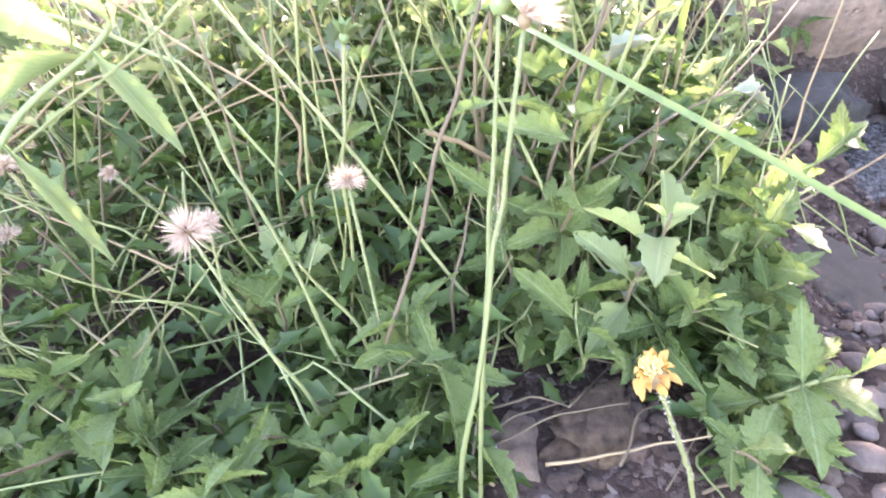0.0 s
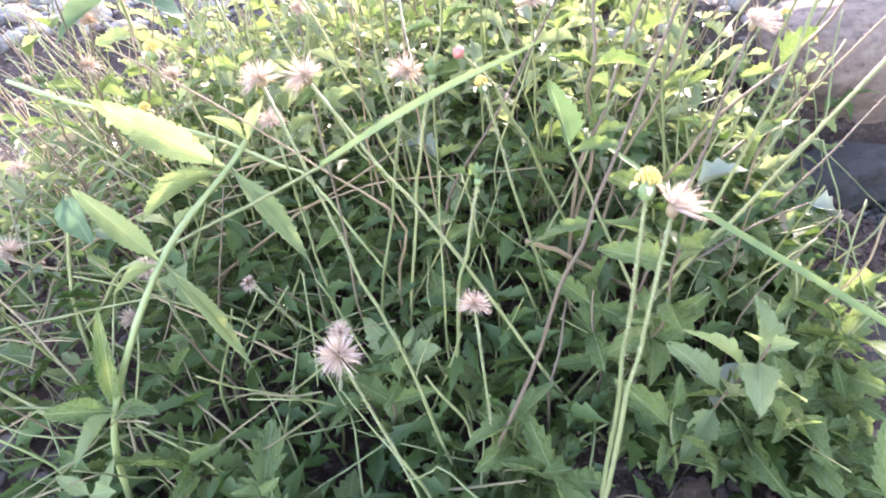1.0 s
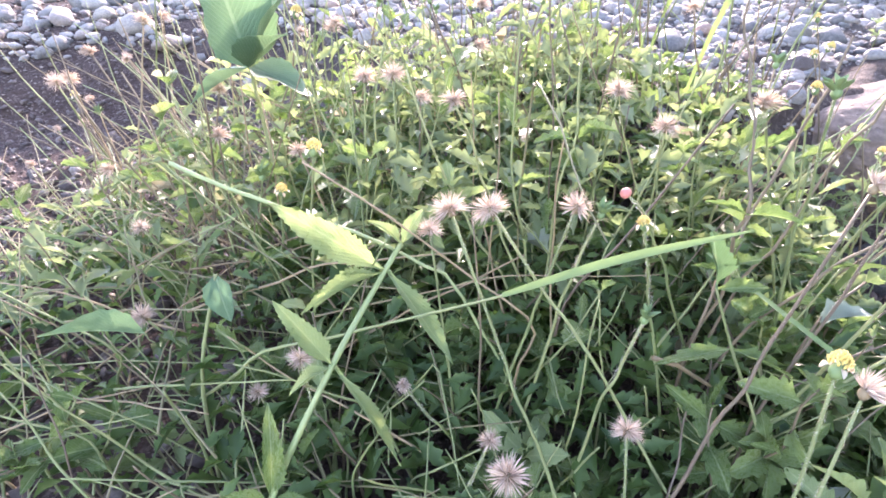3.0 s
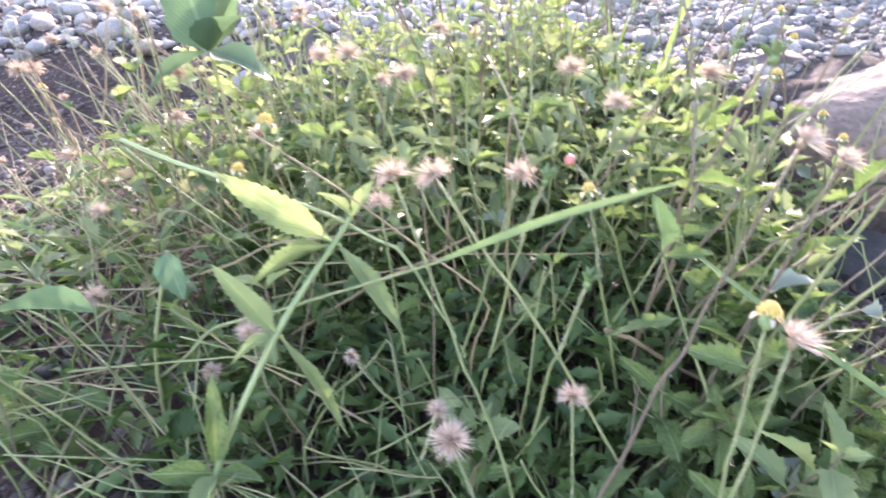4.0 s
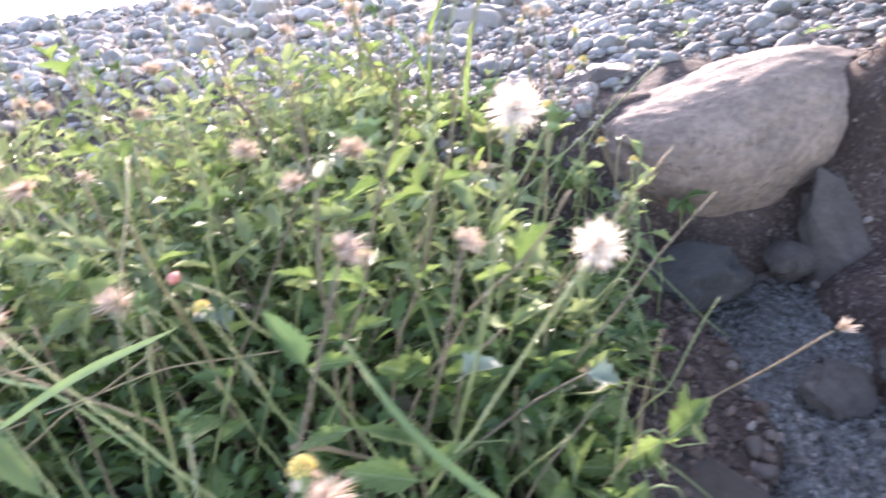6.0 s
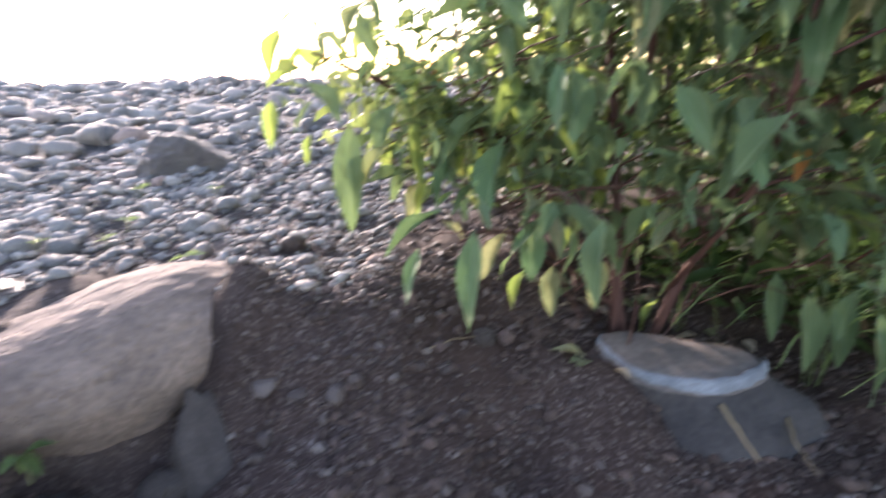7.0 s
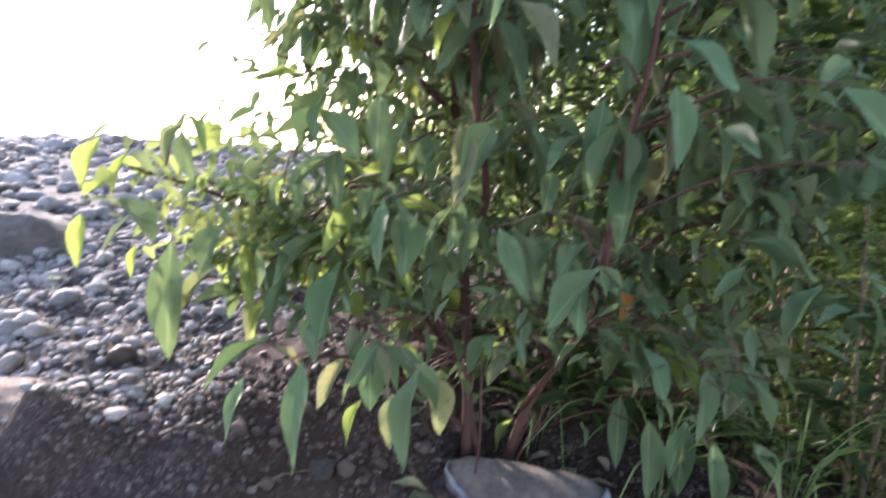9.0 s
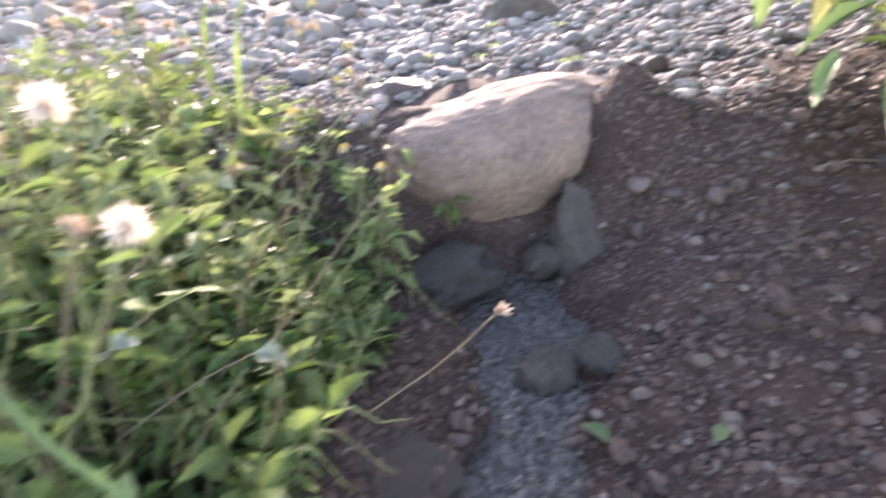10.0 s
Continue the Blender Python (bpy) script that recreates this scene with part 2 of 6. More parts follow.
def soil_material():
    m, nt, bsdf, out = graph("gravelly_soil")
    tc = nt.nodes.new("ShaderNodeTexCoord")
    cells = node(nt, "ShaderNodeTexVoronoi", Scale=260.0)
    warp = nt.nodes.new("ShaderNodeVectorMath")
    warp.operation = "ADD"
    wv = node(nt, "ShaderNodeTexNoise", Scale=140.0, Detail=3.0)
    wm = nt.nodes.new("ShaderNodeVectorMath")
    wm.operation = "SCALE"
    wm.inputs["Scale"].default_value = 0.012
    nt.links.new(tc.outputs["Object"], wv.inputs["Vector"])
    nt.links.new(wv.outputs["Color"], wm.inputs[0])
    nt.links.new(tc.outputs["Object"], warp.inputs[0])
    nt.links.new(wm.outputs[0], warp.inputs[1])
    nt.links.new(warp.outputs[0], cells.inputs["Vector"])
    sep = nt.nodes.new("ShaderNodeSeparateColor")
    nt.links.new(cells.outputs["Color"], sep.inputs[0])
    grit = ramp(nt, sep.outputs[0], [(0.0, (0.038, 0.025, 0.02)), (0.7, (0.073, 0.05, 0.042)), (0.92, (0.109, 0.079, 0.068)), (1.0, (0.201, 0.162, 0.141))])
    soil = ramp(nt, noise_fac(nt, 9.0, 8.0, 0.7), [(0.3, (0.03, 0.019, 0.014)), (0.55, (0.06, 0.038, 0.029)), (0.75, (0.096, 0.064, 0.05))])
    near = mix(nt, ramp(nt, noise_fac(nt, 3.0, 4.0), [(0.3, (0, 0, 0)), (0.55, (1, 1, 1))]), soil, grit)
    cobble = node(nt, "ShaderNodeTexVoronoi", Scale=16.0)
    nt.links.new(tc.outputs["Object"], cobble.inputs["Vector"])
    sep2 = nt.nodes.new("ShaderNodeSeparateColor")
    nt.links.new(cobble.outputs["Color"], sep2.inputs[0])
    beach = ramp(nt, sep2.outputs[0], [(0.0, (0.055, 0.05, 0.047)), (0.6, (0.1, 0.092, 0.085)), (1.0, (0.17, 0.157, 0.145))])
    pos = nt.nodes.new("ShaderNodeSeparateXYZ")
    nt.links.new(tc.outputs["Object"], pos.inputs[0])
    far = node(nt, "ShaderNodeMapRange")
    far.inputs["From Min"].default_value, far.inputs["From Max"].default_value = 0.8, 2.2
    open_side = math_node(nt, "MAXIMUM", math_node(nt, "MINIMUM", math_node(nt, "ADD", pos.outputs[0], 0.1), 0.0), -1.0)
    along = math_node(nt, "ADD", pos.outputs[1], math_node(nt, "MULTIPLY", open_side, 1.5))
    nt.links.new(math_node(nt, "ADD", along, math_node(nt, "MULTIPLY", noise_fac(nt, 2.0), 0.6)), far.inputs["Value"])
    col = mix(nt, far.outputs[0], near, beach)
    nt.links.new(col, bsdf.inputs["Base Color"])
    bsdf.inputs["Roughness"].default_value = 0.9
    bsdf.inputs["Specular IOR Level"].default_value = 0.12
    h = math_node(nt, "SUBTRACT", noise_fac(nt, 60.0, 8.0, 0.7), math_node(nt, "MULTIPLY", cells.outputs["Distance"], 0.15))
    n1 = bump(nt, bsdf, h, 0.8, 0.01)
    bump(nt, bsdf, math_node(nt, "MULTIPLY", cobble.outputs["Distance"], -1.0), 0.5, 0.03, n1)
    return m


SOIL = soil_material()


def water_material():
    m, nt, bsdf, out = graph("shallow_stream_water")
    bsdf.inputs["Roughness"].default_value = 0.06
    bsdf.inputs["IOR"].default_value = 1.33
    tc = nt.nodes.new("ShaderNodeTexCoord")
    mp = node(nt, "ShaderNodeMapping")
    mp.inputs["Rotation"].default_value = (0, 0, radians(-35))
    mp.inputs["Scale"].default_value = (1.0, 0.6, 1.0)
    nt.links.new(tc.outputs["Object"], mp.inputs["Vector"])
    n = node(nt, "ShaderNodeTexNoise", Scale=70.0, Detail=3.0, Roughness=0.6, Distortion=1.6)
    nt.links.new(mp.outputs[0], n.inputs["Vector"])
    n2 = node(nt, "ShaderNodeTexNoise", Scale=28.0, Detail=2.0, Roughness=0.5, Distortion=0.5)
    nt.links.new(mp.outputs[0], n2.inputs["Vector"])
    # Bed colour; its pale flecks stand in for sky glints on the ripples.
    bed = ramp(nt, noise_fac(nt, 120.0, 7.0, 0.75), [(0.35, (0.026, 0.023, 0.02)), (0.68, (0.2, 0.188, 0.175))])
    nt.links.new(bed, bsdf.inputs["Base Color"])
    bump(nt, bsdf, math_node(nt, "ADD", n.outputs["Fac"], math_node(nt, "MULTIPLY", n2.outputs["Fac"], 1.5)), 1.0, 0.018)
    return m


WATER = water_material()


def added_river_material():
    m, nt, bsdf, out = graph("added_river_water")
    bsdf.inputs["Base Color"].default_value = (0.12, 0.13, 0.12, 1)
    bsdf.inputs["Roughness"].default_value = 0.12
    bsdf.inputs["IOR"].default_value = 1.33
    bump(nt, bsdf, noise_fac(nt, 5.0, 4.0), 0.3, 0.03)
    return m


ADDED_RIVER = added_river_material()


def dew_material():
    m, nt, bsdf, out = graph("dew_water")
    bsdf.inputs["Base Color"].default_value = (0.95, 0.97, 1.0, 1)
    bsdf.inputs["Roughness"].default_value = 0.03
    bsdf.inputs["IOR"].default_value = 1.33
    bsdf.inputs["Transmission Weight"].default_value = 1.0
    return m


DEW = dew_material()


# ---- mesh helpers ----
def mesh_of(name, bm, material, smooth=True):
    me = bpy.data.meshes.new(name)
    bm.to_mesh(me)
    bm.free()
    me.materials.append(material)
    if smooth:
        me.polygons.foreach_set("use_smooth", [True] * len(me.polygons))
    return me


def part(name, bm, material, parent=None, label=""):
    ob = new(name, mesh_of(name, bm, material))
    if parent is not None:
        ob.parent = parent
    return tagged(ob, label)


def thing(name, label, category, group="", place=(0, 0, 0)):
    ob = new(name)
    ob.location = place
    ob.empty_display_size = 0.02
    return tagged(ob, label, category, group)


def curve_points(points, n):
    """n points along a smooth curve through a few points."""
    p = [Vector(q) for q in points]
    p = [2 * p[0] - p[1], *p, 2 * p[-1] - p[-2]]
    out = []
    spans = len(p) - 3
    for i in range(n):
        u = i / (n - 1) * spans
        k = min(int(u), spans - 1)
        t = u - k
        a, b, c, d = p[k : k + 4]
        out.append(0.5 * ((2 * b) + (c - a) * t + (2 * a - 5 * b + 4 * c - d) * t * t + (3 * b - a - 3 * c + d) * t**3))
    return out


def tube(bm, points, r0, r1, sides=6):
    """A round stem along points, from radius r0 to r1, closed at both ends."""
    rings = []
    side = Vector((0.3, 0.5, 0.81))
    for i, p in enumerate(points):
        d = (points[min(i + 1, len(points) - 1)] - points[max(i - 1, 0)]).normalized()
        a = d.cross(side).normalized()
        b = d.cross(a)
        r = r0 + (r1 - r0) * i / (len(points) - 1)
        rings.append([bm.verts.new(p + r * (math.cos(k * 2 * math.pi / sides) * a + math.sin(k * 2 * math.pi / sides) * b)) for k in range(sides)])
    for u, v in zip(rings, rings[1:]):
        for k in range(sides):
            bm.faces.new((u[k], u[(k + 1) % sides], v[(k + 1) % sides], v[k]))
    bm.faces.new(rings[0][::-1])
    bm.faces.new(rings[-1])


def leaf_rows(bm, rows, place=None):
    """A leaf blade from rows of (left, rib, right); returns nothing."""
    made = [[bm.verts.new(place @ v if place else v) for v in row] for row in rows]
    for u, v in zip(made, made[1:]):
        for k in range(len(u) - 1):
            bm.faces.new((u[k], u[k + 1], v[k + 1], v[k]))


def blade_rows(rng, n, teeth, widest, fold, arch, twist, tooth_size, cross=1):
    """Rows of a unit leaf along +y (base at 0, tip at 1, widest half width 0.5), folded at the rib and arched downwards."""
    rows = []
    for i in range(n + 1):
        s = i / n
        w = 0.5 * (math.sin(math.pi * min(1, s / (2 * widest))) if s < widest else math.cos(math.pi / 2 * (s - widest) / (1 - widest)) ** 0.85)
        w = max(w, 0.0) + 0.012 * (1 - s)
        if teeth and i % 2 and 0.15 < s < 0.95:
            w *= 1 + tooth_size
        z = -arch * s * s
        sag = fold * w
        c, si = math.cos(twist * s), math.sin(twist * s)
        row = []
        for q in (-1, -0.5, 0, 0.5, 1) if cross == 2 else (-1, 0, 1):
            x, zz = q * w, sag * abs(q) ** 1.5 + 0.03 * math.sin(9 * s + 3 * q)
            if q == 0:
                zz = 0
            row.append(Vector((x * c - zz * si, s - 0.12 * arch * s, z + x * si + zz * c)))
        rows.append(row)
    return rows


def leaf_mesh(name, rng, material, **shape):
    bm = bmesh.new()
    leaf_rows(bm, blade_rows(rng, **shape))
    return mesh_of(name, bm, material)


def aim(base, direction, roll=0.0):
    """A turn that lays +y along direction with +z as upright as it can be."""
    y = Vector(direction).normalized()
    up = Vector((0, 0, 1)) if abs(y.z) < 0.97 else Vector((0.6, -0.8, 0))
    x = y.cross(up).normalized()
    z = x.cross(y)
    m = Matrix((x, y, z)).transposed().to_4x4()
    return Matrix.Translation(base) @ m @ Matrix.Rotation(roll, 4, "Y")


def leaf_part(mesh, parent, base, direction, length, width, roll=0.0, name="leaf", label=""):
    ob = new(name, mesh)
    ob.parent = parent
    ob.matrix_parent_inverse = Matrix.Translation(-parent.location)
    ob.matrix_basis = aim(base, direction, roll) @ Matrix.Diagonal((width, length, length, 1))
    return tagged(ob, label)


def stem_part(parent, points, r0, r1, material, name="stem", n=10, sides=6, label=""):
    bm = bmesh.new()
    tube(bm, curve_points(points, n), r0, r1, sides)
    ob = part(name, bm, material, parent, label)
    ob.matrix_parent_inverse = Matrix.Translation(-parent.location)
    return ob


# ---- ground ----
def step(a, b, v):
    t = np.clip((v - a) / (b - a), 0, 1)
    return t * t * (3 - 2 * t)


def stream_x(y):
    """The middle line of the little stream."""
    line = np.interp(y, [-40.0, 0.1, 0.35, 0.5, 0.64, 1.0], [-31.4, 0.165, 0.40, 0.46, 0.53, 0.6])
    return line + step(-0.35, -1.5, y) * (0.22 * np.sin(2.1 * y + 0.4) + 0.3 * np.sin(0.7 * y))


def wobble(x, y, f, seed):
    return np.sin(f * x + 1.7 * seed + 0.8 * np.sin(f * 0.7 * y + seed)) * np.cos(f * y * 0.9 + 2.3 * seed)


def height(x, y):
    x, y = np.asarray(x, float), np.asarray(y, float)
    off = x - stream_x(y) - 0.012 * step(0.55, 0.2, y) + 0.012 * np.sin(23 * y) + 0.008 * np.sin(61 * y + 1)
    right = 0.02 + (0.01 + 0.09 * step(0.15, 0.6, y) + 0.04 * step(0.75, 1.1, x)) * step(0.05, 0.28, off) + 0.06 * step(0.2, 0.55, off) * step(0.3, 0.62, y)
    left = 0.03 + 0.03 * step(0.02, 0.2, -off)
    side = np.where(off > 0, right, left)
    wide = 1.0 + 1.6 * step(-0.4, -1.8, y)
    bank = step(0.035 * wide, 0.10 * wide, np.where(off < 0, -off * (1 + 0.9 * step(-0.3, 0.0, y) * step(0.5, 0.3, y)), off))
    low = -0.035 * wide + (side + 0.035 * wide) * bank
    terrace = 0.215 + 0.05 * step(0.8, 2.5, y) + 0.06 * step(2.5, 5, y) - 0.6 * step(5.0, 11.0, y)
    away = step(0.9, 3.0, np.hypot(x - 0.4, y - 0.5))
    edge = y + 0.14 * step(0.6, 1.0, x) + 0.11 * np.exp(-((x - 0.775) / 0.095) ** 2) - 0.85 * step(0.2, -0.55, x)
    edge = edge + away * (0.35 * wobble(x, y, 1.1, 2) + 0.15 * wobble(x, y, 2.7, 5))
    k = step(0.56 - 0.8 * away, 0.78 + 0.8 * away, edge)
    hollow = np.exp(-(((x - 0.47) / 0.13) ** 2 + ((y - 0.64) / 0.09) ** 2))
    z = low * (1 - k) + terrace * k
    z = z * (1 - 0.8 * hollow)
    z = z + 0.045 * np.exp(-(((x - 1.025) / 0.055) ** 2 + ((y - 0.285) / 0.075) ** 2))
    z = z + 0.085 * np.exp(-(((x - 0.686) / 0.046) ** 2 + ((y - 0.64) / 0.048) ** 2)) * step(0.60, 0.67, x)
    z = z + 0.022 * np.exp(-(((x - 0.735) / 0.04) ** 2 + ((y - 0.685) / 0.035) ** 2))
    z = z - 0.028 * np.exp(-(((x - 0.885) / 0.07) ** 2 + ((y - 0.30) / 0.06) ** 2))
    z = z + 0.02 * np.exp(-(((x - 0.99 + 0.3 * (0.4 - y)) / 0.03) ** 2 + ((y - 0.36) / 0.1) ** 2))
    near = np.exp(-((x - 0.4) ** 2 + (y - 0.6) ** 2) / 6)
    z = z + near * (0.008 * wobble(x, y, 21, 1) + 0.006 * wobble(x, y, 43, 2) + 0.002 * wobble(x, y, 110, 3)) + (1 - near) * (0.025 * wobble(x, y, 1.3, 4) + 0.012 * wobble(x, y, 3.9, 7) + 0.006 * wobble(x, y, 9.0, 3))
    return z


def H(x, y):
    return float(height(x, y))


def axis(a, b, fine, reach):
    mid = list(np.arange(a, b, fine))
    out_lo, out_hi, s = [], [], fine
    lo, hi = a, mid[-1]
    while hi < reach:
        s *= 1.22
        hi += s
        lo -= s
        out_hi.append(hi)
        out_lo.append(lo)
    return np.array(out_lo[::-1] + mid + out_hi)


gx, gy = axis(-0.9, 1.7, 0.012, 600), axis(-0.4, 1.7, 0.012, 600)
GX, GY = np.meshgrid(gx, gy)
GZ = height(GX, GY)
nx, ny = len(gx), len(gy)
idx = np.arange(nx * ny).reshape(ny, nx)
quads = np.stack([idx[:-1, :-1], idx[:-1, 1:], idx[1:, 1:], idx[1:, :-1]], -1).reshape(-1, 4)


def mesh_from_arrays(name, verts, faces, material):
    me = bpy.data.meshes.new(name)
    k = faces.shape[1]
    me.vertices.add(len(verts))
    me.vertices.foreach_set("co", np.ascontiguousarray(verts, dtype=np.float32).ravel())
    me.loops.add(faces.size)
    me.loops.foreach_set("vertex_index", np.ascontiguousarray(faces, dtype=np.int32).ravel())
    me.polygons.add(len(faces))
    me.polygons.foreach_set("loop_start", np.arange(0, faces.size, k, dtype=np.int32))
    me.polygons.foreach_set("use_smooth", np.ones(len(faces), dtype=bool))
    me.materials.append(material)
    me.update(calc_edges=True)
    return me


ground = new("ground", mesh_from_arrays("ground", np.stack([GX.ravel(), GY.ravel(), GZ.ravel()], 1), quads, SOIL))
tagged(ground, "dark gravelly soil bank rising to a pebble beach", "ground", kind="structure")

# water in the channel, with small ripples running down it
wy, wq = np.concatenate([np.linspace(-14.0, -0.65, 120), np.linspace(-0.6, 0.68, 380)]), np.linspace(-0.12, 0.12, 70)
WY, WQ = np.meshgrid(wy, wq, indexing="ij")
WQ = WQ * (1.0 + 1.2 * step(-0.4, -1.8, WY))
WX = stream_x(WY) + WQ
WZ = 0.0022 * np.sin(430 * WX + 250 * WY + 2.2 * np.sin(90 * WY + 60 * WX)) * np.cos(300 * WY - 210 * WX + 2.0 * np.sin(130 * WX))
WZ = WZ + 0.0017 * np.sin(820 * WY + 360 * WX + 2.5 * np.sin(170 * WX - 40 * WY)) + 0.0015 * wobble(WX, WY, 95, 6)
wi = np.arange(WX.size).reshape(WX.shape)
wfaces = np.stack([wi[:-1, :-1], wi[:-1, 1:], wi[1:, 1:], wi[1:, :-1]], -1).reshape(-1, 4)
water = new("water", mesh_from_arrays("water", np.stack([WX.ravel(), WY.ravel(), WZ.ravel()], 1), wfaces, WATER))
tagged(water, "shallow rippling grey stream water in a narrow channel", "water", kind="structure")

# river added beyond the beach, unseen, so its reflection merges with the white sky
ry, rx = np.concatenate([np.linspace(6.0, 30.0, 120), np.geomspace(31.0, 590.0, 60)]), np.concatenate([-np.geomspace(590.0, 12.0, 40), np.linspace(-11.5, 16.0, 140), np.geomspace(16.5, 590.0, 40)])
RY, RX = np.meshgrid(ry, rx, indexing="ij")
RZ = 0.14 + 0.008 * wobble(RX, RY, 3.1, 2) + 0.005 * wobble(RX, RY, 7.3, 5)
ri = np.arange(RX.size).reshape(RX.shape)
rfaces = np.stack([ri[:-1, :-1], ri[:-1, 1:], ri[1:, 1:], ri[1:, :-1]], -1).reshape(-1, 4)
river = new("river", mesh_from_arrays("river", np.stack([RX.ravel(), RY.ravel(), RZ.ravel()], 1), rfaces, ADDED_RIVER))
tagged(river, "unseen river added beyond the beach to reflect the white sky", "water", kind="structure")


# ---- stones ----
def stone_bm(rng, sub, sx, sy, sz, rough, freq, seed, flat=0.0, facets=9, crumb=0.025):
    bm = bmesh.new()
    cut = random.Random(seed)
    planes = [(Vector((cut.gauss(0, 1), cut.gauss(0, 1), cut.gauss(0, 1))).normalized(), cut.uniform(0.62, 0.92)) for _ in range(facets)]
    bmesh.ops.create_icosphere(bm, subdivisions=sub, radius=1.0)
    for v in bm.verts:
        d = v.co.normalized()
        n = noise.fractal(d * 4.0 + Vector((seed, 5, 2)), 1.0, 2.0, 3) * 0.35 + noise.fractal(d * freq + Vector((seed * 3.1, seed * 1.7, seed)), 1.0, 2.0, 4)
        r = 1 + rough * n
        p = d * r
        for n_cut, reach in planes:
            over = p.dot(n_cut) - reach
            if over > 0:
                p -= n_cut * over * 0.8
        p *= 1.12 + crumb * noise.fractal(d * 11, 1.0, 2.0, 3)
        if flat and p.z > flat:
            p.z = flat + 0.25 * (p.z - flat)
        v.co = Vector((p.x * sx, p.y * sy, p.z * sz))
    return bm


def boulder_shape():
    """The big sandstone boulder: a long rounded loaf, its front face leaning over the hollow."""
    bm = bmesh.new()
    bmesh.ops.create_icosphere(bm, subdivisions=6, radius=1.0)
    for v in bm.verts:
        d = v.co.normalized()
        q = Vector((math.copysign(abs(d.x) ** 0.85, d.x), math.copysign(abs(d.y) ** 0.9, d.y), math.copysign(abs(d.z) ** 0.8, d.z)))
        n = 0.05 * noise.fractal(d * 1.6 + Vector((4, 2, 7)), 1.0, 2.0, 3) + 0.018 * noise.fractal(d * 9, 1.0, 2.0, 4)
        q *= 1 + n
        x, y, z = q.x * (0.215 if q.x < 0 else 0.232), q.y * 0.125, q.z * 0.105
        z += 0.020 * (x / 0.2)
        z *= 1.0 - 0.22 * max(0, -x / 0.2) - 0.12 * max(0, x / 0.2) ** 2
        z += 0.03 * max(0, -x / 0.2) ** 2
        if z < 0:
            z *= 1.0 + 0.55 * max(0.0, min(1.0, 0.7 - x / 0.16)) - 1.0 * max(0.0, min(1.0, x / 0.2))
            y += 0.35 * (-z)
            x += 0.25 * (-z) if x < 0 else -1.0 * (-z) * min(1.0, x / 0.12)
        floor_z = min(0.05, -0.078 + 1.1 * x)
        if x > -0.04 and z < floor_z:
            z = floor_z + 0.1 * (z - floor_z)
        v.co = Vector((x, y, z))
    return bm


boulder = part("boulder", boulder_shape(), SANDSTONE)
boulder.matrix_world = pose(0.578, 0.775, 0.128, 0, 0, 6)
tagged(boulder, "large rounded pinkish-brown sandstone boulder with pitted surface, half buried", "boulder")


def rock_rim(a):
    """Outline of the flat rock: a straight back and a rounded front, pointed at both ends."""
    u, v = -math.cos(a), math.sin(a)
    wave = 1 + 0.03 * math.sin(3 * a + 1) + 0.02 * math.sin(7 * a)
    reach = 0.10 if u < 0 else 0.118
    if v < 0:
        return Vector((reach * u * wave, 0.024 * v * wave, 0))
    return Vector((reach * u * wave, 0.098 * v ** 1.15 * (1 - 0.14 * u) * wave, 0))


def flat_rock_shape(rings_of, n=96):
    """Rings of the rock: top plate and bevelled rim, or the lower ledge that runs out at the front of one end."""
    bm = bmesh.new()
    rng = random.Random(5)
    rings = []
    for s, z in rings_of:
        ring = []
        for i in range(n):
            a = 2 * math.pi * i / n
            p = rock_rim(a)
            out = max(0.0, min(1.0, (p.x + 0.02) / 0.06)) * (1 if p.y > 0 else 0.4)
            q = p * min(s, 1.03) + p.normalized() * max(0.0, s - 1.03) * (0.02 + 0.085 * out)
            q.z = z - 0.06 * q.y * min(1.0, s) - (0.03 * (1 - out) if s > 1.06 else 0)
            q += 0.0035 * Vector((noise.noise(q * 40), noise.noise(q * 40 + Vector((9, 0, 0))), noise.noise(q * 30 + Vector((0, 9, 0))))) * min(1.0, s * 2)
            ring.append(bm.verts.new(q))
        rings.append(ring)
    for u, v in zip(rings, rings[1:]):
        for k in range(n):
            j = (k + 1) % n
            bm.faces.new((u[k], u[j], v[j], v[k]))
    if rings_of[0][0] == 0:
        bmesh.ops.remove_doubles(bm, verts=rings[0], dist=0.006)
    return bm


ROCK_PLACE = Matrix.Translation((1.153, 0.262, 0.138)) @ Matrix(((0.4225, -0.906, 0, 0), (-0.906, -0.4225, 0, 0), (0, 0, 1, 0), (0, 0, 0, 1)))
flat_rock = part("flat_rock", flat_rock_shape(((0.0, 0.003), (0.35, 0.002), (0.7, 0.001), (0.93, 0.0), (1.0, -0.004), (1.05, -0.017))), SLATE)
flat_rock.matrix_world = ROCK_PLACE
part("lower_ledge", flat_rock_shape(((1.05, -0.017), (1.09, -0.022), (1.3, -0.034), (1.5, -0.043), (1.7, -0.054), (1.9, -0.09))), LEDGE, flat_rock, "dark lower ledge")
tagged(flat_rock, "low flat grey rock with pale broken edge beside the shrub", "rock")
